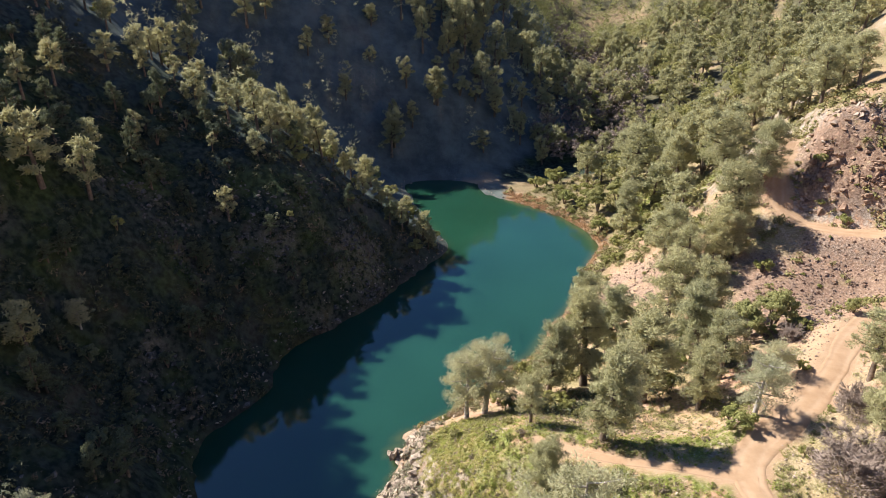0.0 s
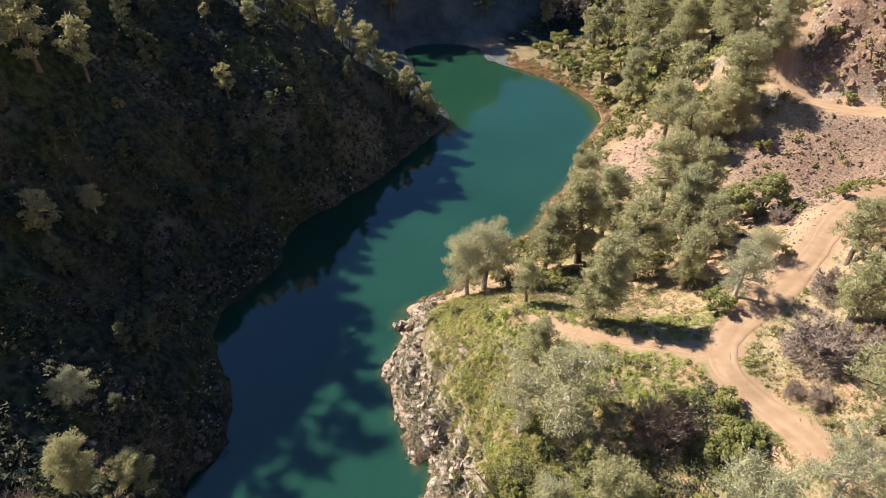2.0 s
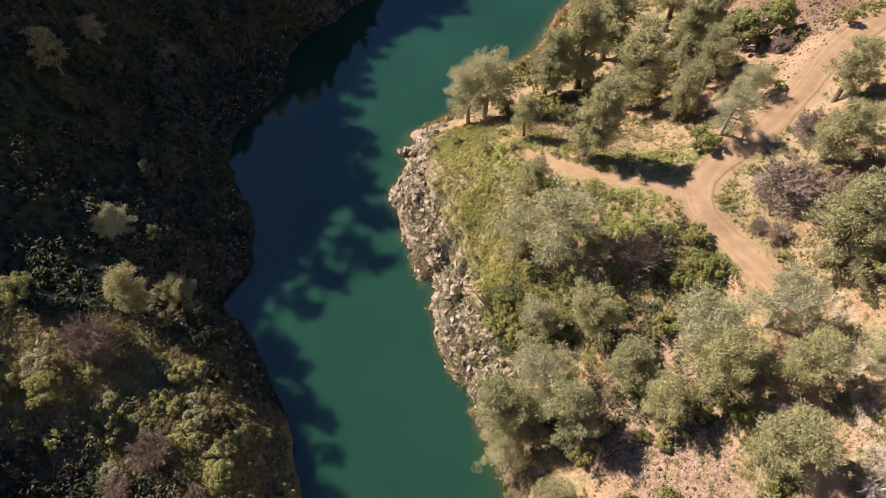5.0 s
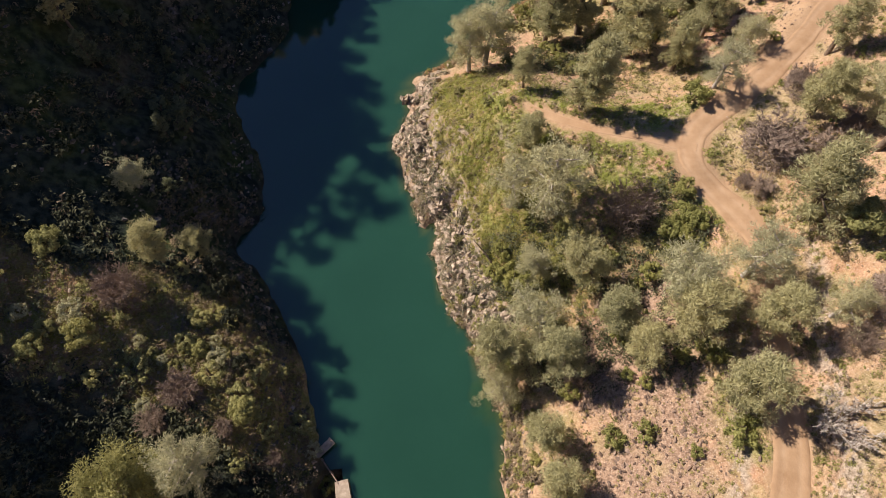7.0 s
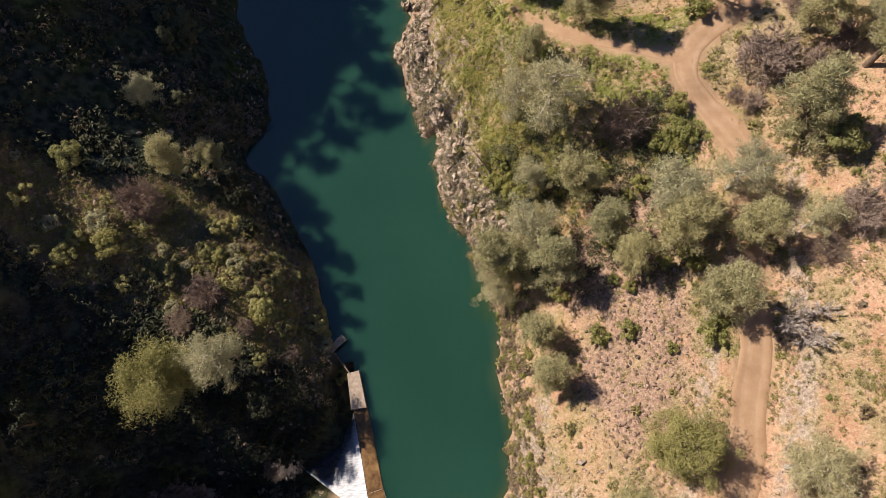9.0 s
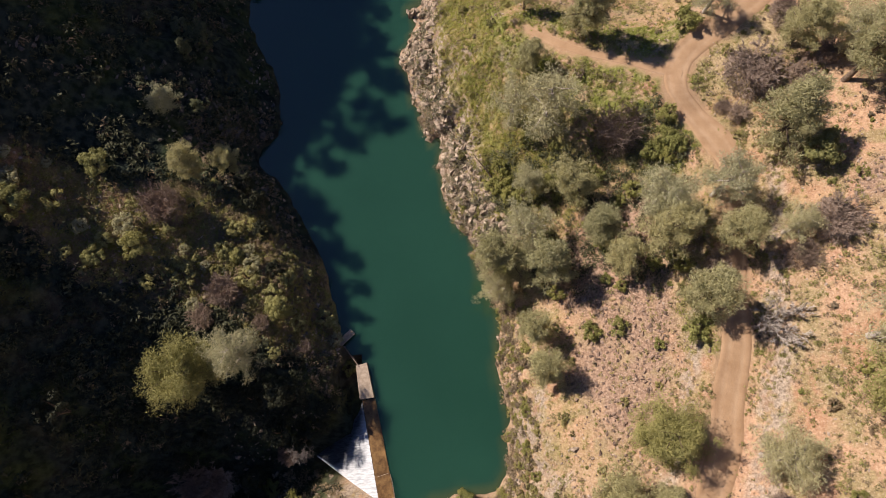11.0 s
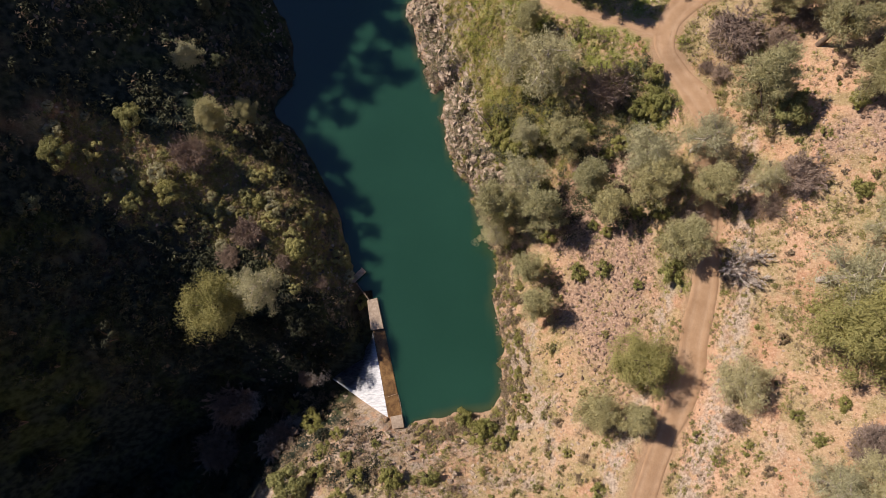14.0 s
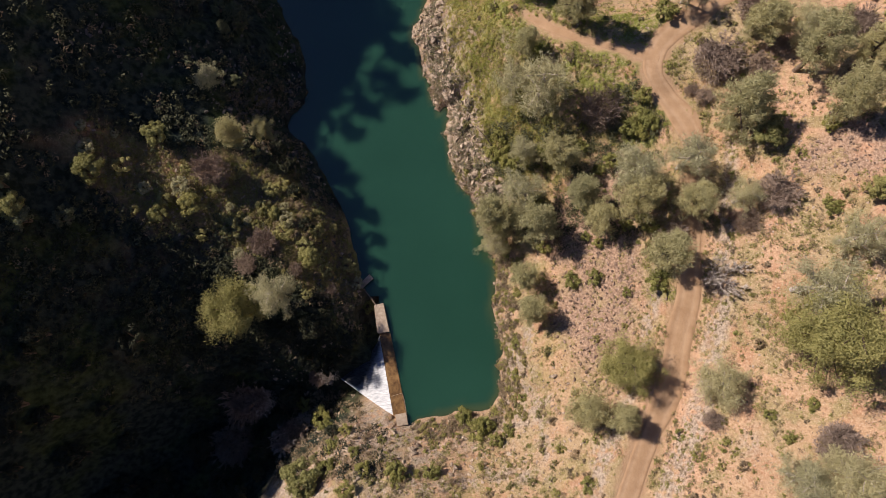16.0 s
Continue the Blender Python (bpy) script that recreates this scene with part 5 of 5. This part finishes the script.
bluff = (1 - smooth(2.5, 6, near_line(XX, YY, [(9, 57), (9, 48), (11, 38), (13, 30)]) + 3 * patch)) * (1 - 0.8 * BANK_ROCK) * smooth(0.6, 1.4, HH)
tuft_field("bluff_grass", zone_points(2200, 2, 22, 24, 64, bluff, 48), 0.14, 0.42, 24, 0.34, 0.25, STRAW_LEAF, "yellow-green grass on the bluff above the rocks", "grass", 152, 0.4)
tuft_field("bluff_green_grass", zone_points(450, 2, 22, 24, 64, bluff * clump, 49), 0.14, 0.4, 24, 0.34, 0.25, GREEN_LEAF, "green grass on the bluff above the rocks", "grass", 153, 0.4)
# the shade under the pines is put into these tufts' leaf colour
tuft_field("undergrowth", zone_points(800, 6, 50, 10, 72, under * smooth(0.6, 1.5, HH) * (1 - TRACK_MASK), 26), 0.4, 1.0, 44, 0.26, 0.5, SHADE_LEAF, "undergrowth below the pines, leaves darkened like shade", "scrub", 126)
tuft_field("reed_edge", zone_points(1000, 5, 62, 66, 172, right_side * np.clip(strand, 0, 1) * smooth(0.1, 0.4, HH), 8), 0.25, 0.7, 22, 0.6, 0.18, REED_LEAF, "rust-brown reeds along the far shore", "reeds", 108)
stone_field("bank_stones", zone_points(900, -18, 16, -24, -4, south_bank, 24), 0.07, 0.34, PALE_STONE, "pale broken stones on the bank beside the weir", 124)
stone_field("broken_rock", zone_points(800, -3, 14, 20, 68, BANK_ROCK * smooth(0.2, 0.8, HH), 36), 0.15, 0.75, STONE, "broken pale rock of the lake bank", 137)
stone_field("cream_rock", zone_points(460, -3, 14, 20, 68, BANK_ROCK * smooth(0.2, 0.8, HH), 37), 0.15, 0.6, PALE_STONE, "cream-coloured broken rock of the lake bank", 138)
# more tufts coloured for shade, to keep this slope dark
tuft_field("slope_scrub", zone_points(1100, -62, -18, 4, 24, LEFT_MASK * (1 - SPUR), 38), 0.35, 1.0, 30, 0.32, 0.5, GORGE_SHADE_LEAF, "scrub in shade-dark colour on the slope below the spur", "scrub", 139)
cut_face = np.clip(CUT * 1.3 + face_line, 0, 1) * (T_DIST > 2.3)
stone_field("cut_rock", zone_points(420, 70, 102, 72, 106, cut_face, 40), 0.2, 0.95, RED_ROCK, "broken reddish rock of the cut above the upper track", 148, 0.6)
stone_field("cut_pale_rock", zone_points(420, 70, 102, 72, 106, cut_face * smooth(-0.05, 0.2, fbm(XX, YY, 6, 3, 76)), 41), 0.25, 1.0, PALE_STONE, "pale broken rock of the cut above the upper track", 149, 0.6)
stone_field("road_gravel", zone_points(900, 34, 66, 40, 66, (1 - smooth(2.2, 6, near_line(XX, YY, [(40, 47), (50, 54), (60, 62)]) + 3 * patch)) * (T_DIST > 1.9), 42), 0.06, 0.28, SCREE, "reddish gravel on the banks of the dirt track", 150)
near_shore = (SHORE_DIST < 2.4) * right_side * smooth(0.12, 0.4, HH) * (YY < 46)
tuft_field("shore_brush", zone_points(750, -10, 14, -13, 46, near_shore * (0.3 + 0.7 * clump), 50), 0.22, 0.65, 34, 0.26, 0.45, DRY_LEAF, "grey-brown brush along the waterline", "scrub", 154)
stone_field("waterline_stones", zone_points(800, -10, 14, -13, 46, near_shore, 51), 0.07, 0.36, PALE_STONE, "pale stones along the waterline", 155)
stone_field("spur_stones", zone_points(700, -46, -13, 8, 38, SPUR * smooth(0.3, 1, HH), 29), 0.08, 0.4, PALE_STONE, "pale stones among the scrub of the spur", 128)
stone_field("scree", zone_points(5200, 8, 95, -20, 100, rubble_zone * (1 - TRACK_MASK), 9), 0.08, 0.42, SCREE, "loose reddish scree stones on the slope", 109)
stone_field("slope_stones", zone_points(5600, -14, 66, -24, 62, open_ground * (0.25 + 0.75 * clump), 10), 0.05, 0.24, SCREE, "scattered stones on the dry slope", 110)
stone_field("pale_stones", zone_points(3200, -14, 66, -24, 62, open_ground * (0.15 + 0.85 * smooth(0, 0.3, fbm(XX, YY, 5, 3, 66))), 20), 0.06, 0.3, PALE_STONE, "pale stones lying on the dry slope", 116)
stone_field("shore_stones", zone_points(900, -30, 60, -12, 172, (SHORE_DIST < 2.5) * smooth(0.1, 0.3, HH) * 1.0, 11), 0.12, 0.5, STONE, "grey stones along the waterline", 111)


def wood_field(name, points, low, high, leaf, label, seed, blades=84):
    """Far woods: rough crowns of blades on short trunks."""
    g = np.random.default_rng(seed)
    r = g.uniform(low, high, len(points))
    lumps, ways, sizes = [], [], []
    for p, q in zip(points, r):
        for k in range(6):
            d = g.normal(size=3)
            d /= np.linalg.norm(d)
            lumps.append(p + np.array([0, 0, q * 2.1]) + d * q * np.array([0.55, 0.55, 0.95]))
            ways.append(d)
            sizes.append(q * g.uniform(0.28, 0.46))
    v, f = leaves(g, lumps, ways, max(4, blades // 6), np.array(sizes), 0.8, 0.36, True)
    ob = part(name, mesh_of(name, v, f, False), leaf)
    return tagged(ob, label, "woods", kind="stuff")


far_hill = smooth(118, 160, np.hypot(XX, YY - 20)) * smooth(1.5, 4, HH) * (T_DIST > 3)
wood_field("hillside_woods", zone_points(420, 55, 210, 130, 280, far_hill * right_side * (XX < 1.0 * YY + 20) * (0.12 + 0.88 * smooth(-0.1, 0.2, patch)), 12), 1.5, 3.2, OAK_LEAF, "open evergreen woods on the sunny hillside", 112)
wood_field("distant_woods", zone_points(1500, 75, 270, 235, 480, (XX < 0.68 * YY) * (XX > 0.2 * YY) * (0.45 + 0.55 * smooth(-0.1, 0.2, patch)), 17), 2.0, 3.6, OAK_LEAF, "evergreen woods far up the valley", 115, 48)
wood_field("upper_valley_woods", zone_points(900, 60, 170, 280, 430, (XX > 0.18 * YY) * (XX < 0.62 * YY) * 1.0, 43), 2.0, 3.6, OAK_LEAF, "evergreen woods at the head of the valley", 151, 48)
# pale leaf colour stands in for hazy light on these far woods
wood_field("shaded_woods", zone_points(700, -120, 110, 120, 330, LEFT_MASK * (XX > -0.5 * YY) * smooth(3, 8, HH) * smooth(105, 160, np.hypot(XX, YY - 20)), 13), 1.5, 3.2, GREY_LEAF, "woods on the steep shaded mountainside", 113, 42)
wood_field("bare_woods", zone_points(1000, 55, 150, 176, 360, (1 - smooth(9, 19, near_line(XX, YY, [(62, 184), (84, 203), (98, 262), (117, 350)]) + 6 * patch)) * (HH > 0.8), 14), 1.4, 2.6, TWIG, "leafless brown woods along the valley stream", 114, 60)

# ---- boulders of the rocky bank, one by one ----
BOULDERS = []
for k in range(6):
    v, f = stone_shape(200 + k, 10)
    BOULDERS.append(mesh_of("boulder", v, f, False))
    BOULDERS[-1].materials.append(STONE)
for n, p in enumerate(zone_points(180, -2, 12, 20, 68, BANK_ROCK * smooth(0.3, 1.0, HH), 15)):
    ob = new("boulder", BOULDERS[n % 6])
    s = 0.28 + 0.85 * rng.random() ** 2.6
    ob.matrix_world = Matrix.LocRotScale(Vector(p) + Vector((0, 0, 0.05 * s)), Euler((rng.random() * 1.6, rng.random() * 1.6, rng.random() * 6.28)), (s, s * (0.5 + 0.4 * rng.random()), s * (0.7 + 0.9 * rng.random())))
    tagged(ob, "angular pale grey boulder in the rocky lake bank", "rock", "boulders of the bank")
south = (1 - smooth(2, 6, near_line(XX, YY, [(-14, -12), (-4, -14), (5, -13), (12, -9)]) + 3 * patch)) * smooth(0.3, 1, HH) * right_side * 0.45 + (1 - smooth(0.8, 1.8, np.minimum(near_line(XX, YY, [(8.4, -9.6), (12, -11.2)]), near_line(XX, YY, [(12.6, -4.6), (14.6, -3.4)]))))
for n, p in enumerate(zone_points(80, -22, 16, -22, -4, south, 18)):
    ob = new("boulder", BOULDERS[n % 6])
    s = 0.22 + 0.75 * rng.random() ** 2
    ob.matrix_world = Matrix.LocRotScale(Vector(p), Euler((rng.random(), rng.random(), rng.random() * 6.28)), (s, s * 0.8, s * 0.9))
    tagged(ob, "pale rock on the bank beside the weir", "rock", "rocks beside the weir")
# boulders in the rock colour that is darkened for the shaded shore
SHADE_BOULDERS = []
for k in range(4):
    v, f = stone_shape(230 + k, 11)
    SHADE_BOULDERS.append(mesh_of("boulder", v, f, False))
    SHADE_BOULDERS[-1].materials.append(SHADE_STONE)
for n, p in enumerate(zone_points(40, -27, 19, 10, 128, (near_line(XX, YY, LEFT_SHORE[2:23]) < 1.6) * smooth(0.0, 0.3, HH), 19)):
    ob = new("boulder", SHADE_BOULDERS[n % 4])
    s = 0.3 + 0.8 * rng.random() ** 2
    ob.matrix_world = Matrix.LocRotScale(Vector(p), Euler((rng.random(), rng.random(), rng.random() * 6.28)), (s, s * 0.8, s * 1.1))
    tagged(ob, "rock at the foot of the shaded bank, darkened as in shade", "rock", "rocks of the shaded shore")
FACE_ROCKS = []
for k in range(5):
    v, f = stone_shape(320 + k, 11)
    FACE_ROCKS.append(mesh_of("rock_outcrop", v, f, False))
    FACE_ROCKS[-1].materials.append(RED_ROCK)
for n, p in enumerate(zone_points(130, 72, 92, 76, 98, face_line, 27)):
    ob = new("rock_outcrop", FACE_ROCKS[n % 5])
    s = 0.35 + 0.85 * rng.random() ** 2
    ob.matrix_world = Matrix.LocRotScale(Vector(p) - Vector((0, 0, 0.15 * s)), Euler((0.5 * rng.normal(), 0.5 * rng.normal(), rng.random() * 6.28)), (s, s * 0.75, s * (0.8 + 0.7 * rng.random())))
    tagged(ob, "reddish angular rock of the cut above the upper track", "rock", "rocks of the road cut")

# ---- snags ----
def snag(x, y, lean, length, thick, label):
    ob = thing("dead_snag", (x, y, ground_z(x, y) - 0.2), label, "dead tree")
    tip = Vector(lean).normalized() * length
    rods = [tube([(0, 0, 0), tip * 0.5 + Vector((0.1, 0, 0.05)), tip], [thick, thick * 0.75, thick * 0.3], 8)]
    for k in range(4):
        a = tip * (0.45 + 0.13 * k)
        w = k * 2.1
        rods.append(tube([a, a + Vector((math.cos(w), math.sin(w), 0.5)) * 0.45], [thick * 0.3, thick * 0.08], 5))
    v, f = join(rods)
    part("trunk", mesh_of("trunk", [tuple(p) for p in v], f), BARK, ob)


snag(33.0, 21.6, (0.55, 0.45, 0.75), 5.0, 0.17, "broken dark trunk leaning over the slope")
snag(9.6, 31.5, (-0.5, 0.55, 0.6), 4.2, 0.13, "dark leaning dead trunk above the bank")
snag(-31.0, 24.5, (-0.5, 0.75, 0.12), 3.6, 0.08, "thin pale fallen trunk in the scrub")

# ---- the weir ----
weir = thing("weir", (-10, 0, 0), "small concrete weir with brown wet sill and white overflow", "dam")


def weir_part(name, bm, mat, label=""):
    ob = part(name, bm, mat, weir, label)
    ob.matrix_parent_inverse = weir.matrix_world.inverted()
    ob.location = (10, 0, 0)
    return ob


weir_part("abutment", slab(bmesh.new(), [(-11.7, 5.1), (-9.8, 5.1), (-10.3, 9.7), (-11.8, 9.5)], -5, 0.85), CONCRETE, "pale concrete abutment block")
weir_part("end_block", slab(bmesh.new(), [(-10.1, -9.2), (-8.4, -9.2), (-8.5, -7.4), (-10.2, -7.5)], -5, 0.8), CONCRETE, "pale concrete end block")
weir_part("sill", slab(bmesh.new(), [(-10.55, -7.6), (-8.55, -7.5), (-9.75, 5.0), (-11.45, 5.0)], -6, 0.14, 0.08), WET_SILL, "brown wet sill over which the water runs")


def apron():
    """The sloping face under the overflow, drawn together towards the gorge floor."""
    verts, faces, thin, n, rows = [], [], [], 26, 16
    for i in range(rows + 1):
        s = i / rows
        for j in range(n + 1):
            w = j / n
            top = Vector((-10.6 - 0.9 * w, -7.6 + 12.4 * w, 0.12))
            foot = Vector((-19.4 + 0.8 * w, -1.3 + 1.4 * w, -7.0))
            p = top.lerp(foot, s)
            p.z = 0.12 - 7.1 * s ** 1.25 + 0.06 * math.sin(j * 2.1 + i * 0.4)
            # the edge under the rock bank draws in towards the sill
            p.x += 1.5 * w ** 3 * math.sin(math.pi * s)
            verts.append(p)
            # painted shade and thinner water grow away from the sill's lower end
            thin.append((0.9 * w + 1.3 * s - 0.3 + 0.25 * float(fbm(np.array(p.x), np.array(p.y), 2.0, 3, 91))) * float(smooth(0.02, 0.14, w)))
    for i in range(rows):
        for j in range(n):
            a = i * (n + 1) + j
            faces.append((a, a + 1, a + n + 2, a + n + 1))
    me = mesh_of("overflow", [tuple(v) for v in verts], faces)
    shift(me, "thin", thin)
    return me


water_face = part("overflow", apron(), FOAM, weir, "white water running down the weir face")
water_face.location = (10, 0, 0)
weir_part("rail", mesh_of("rail", *[[tuple(p) for p in a] if k == 0 else a for k, a in enumerate(tube([(-8.8, -4.6, 0.2), (-8.6, -5.6, 0.55), (-8.5, -7.3, 0.5)], [0.05, 0.04, 0.05], 6))]), RUST, "bent rusty rail")

jetty = thing("jetty", (-12.8, 13.4, 0), "small pale concrete intake platform at the water's edge", "jetty")
for name, bm, mat in (("deck", slab(bmesh.new(), [(-1.25, -0.45), (0.75, 1.05), (1.3, 0.35), (-0.65, -1.1)], 0.62, 0.82, 0.03), CONCRETE),
                      ("rim", slab(bmesh.new(), [(0.6, 0.93), (0.75, 1.05), (1.3, 0.35), (1.15, 0.23)], 0.824, 0.98, 0.02), CONCRETE),
                      ("pier", slab(bmesh.new(), [(0.3, 0.5), (0.75, 0.85), (1.05, 0.35), (0.65, 0.05)], -4, 0.616, 0.0), CONCRETE),
                      ("pier", slab(bmesh.new(), [(-1.0, -0.4), (-0.6, -0.1), (-0.3, -0.5), (-0.7, -0.85)], -4, 0.616, 0.0), CONCRETE),
                      ("post", box(bmesh.new(), (0.85, 0.5, 0.824), (1.0, 0.65, 1.35), 0.02), RUST)):
    part(name, bm, mat, jetty)
pipe_thing = thing("pipe", (-13.1, 12.2, 0.75), "thin pale pipe from the platform to the weir", "pipe")
v, f = tube([(0, 0, 0), (0.9, -1.5, 0.05), (1.75, -2.95, 0.12)], [0.07, 0.07, 0.07], 8)
part("pipe_run", mesh_of("pipe_run", [tuple(p) for p in v], f), RUST, pipe_thing)
for s in (0.0, 0.5, 1.0):
    bm = bmesh.new()
    box(bm, (1.75 * s - 0.09, -2.95 * s - 0.09, -2.5), (1.75 * s + 0.09, -2.95 * s + 0.09, 0.12 * s - 0.06), 0.01)
    part("bracket", bm, CONCRETE, pipe_thing)

weir_part("joint", slab(bmesh.new(), [(-10.5, -4.75), (-8.9, -4.45), (-8.9, -4.40), (-10.5, -4.70)], 0.1, 0.15, 0.0), CONCRETE, "pale worn joint across the sill")

# ---- prototypes are not part of the place ----
for kinds in (SPUR_BUSHES, SHRUB_KINDS, SHADE_TONED_PINES, SHADE_TONED_OAKS, FAR_PINES, FAR_OAKS, PINES, TALLS, GREYS, OAK_KINDS, BUSH_KINDS, PALE_SHRUBS, BIG_OAKS, BIG_PINES, GORGE_OAKS, TWIG_KINDS, [DEAD]):
    for ob in kinds:
        for o in (*ob.children_recursive, ob):
            bpy.data.objects.remove(o)
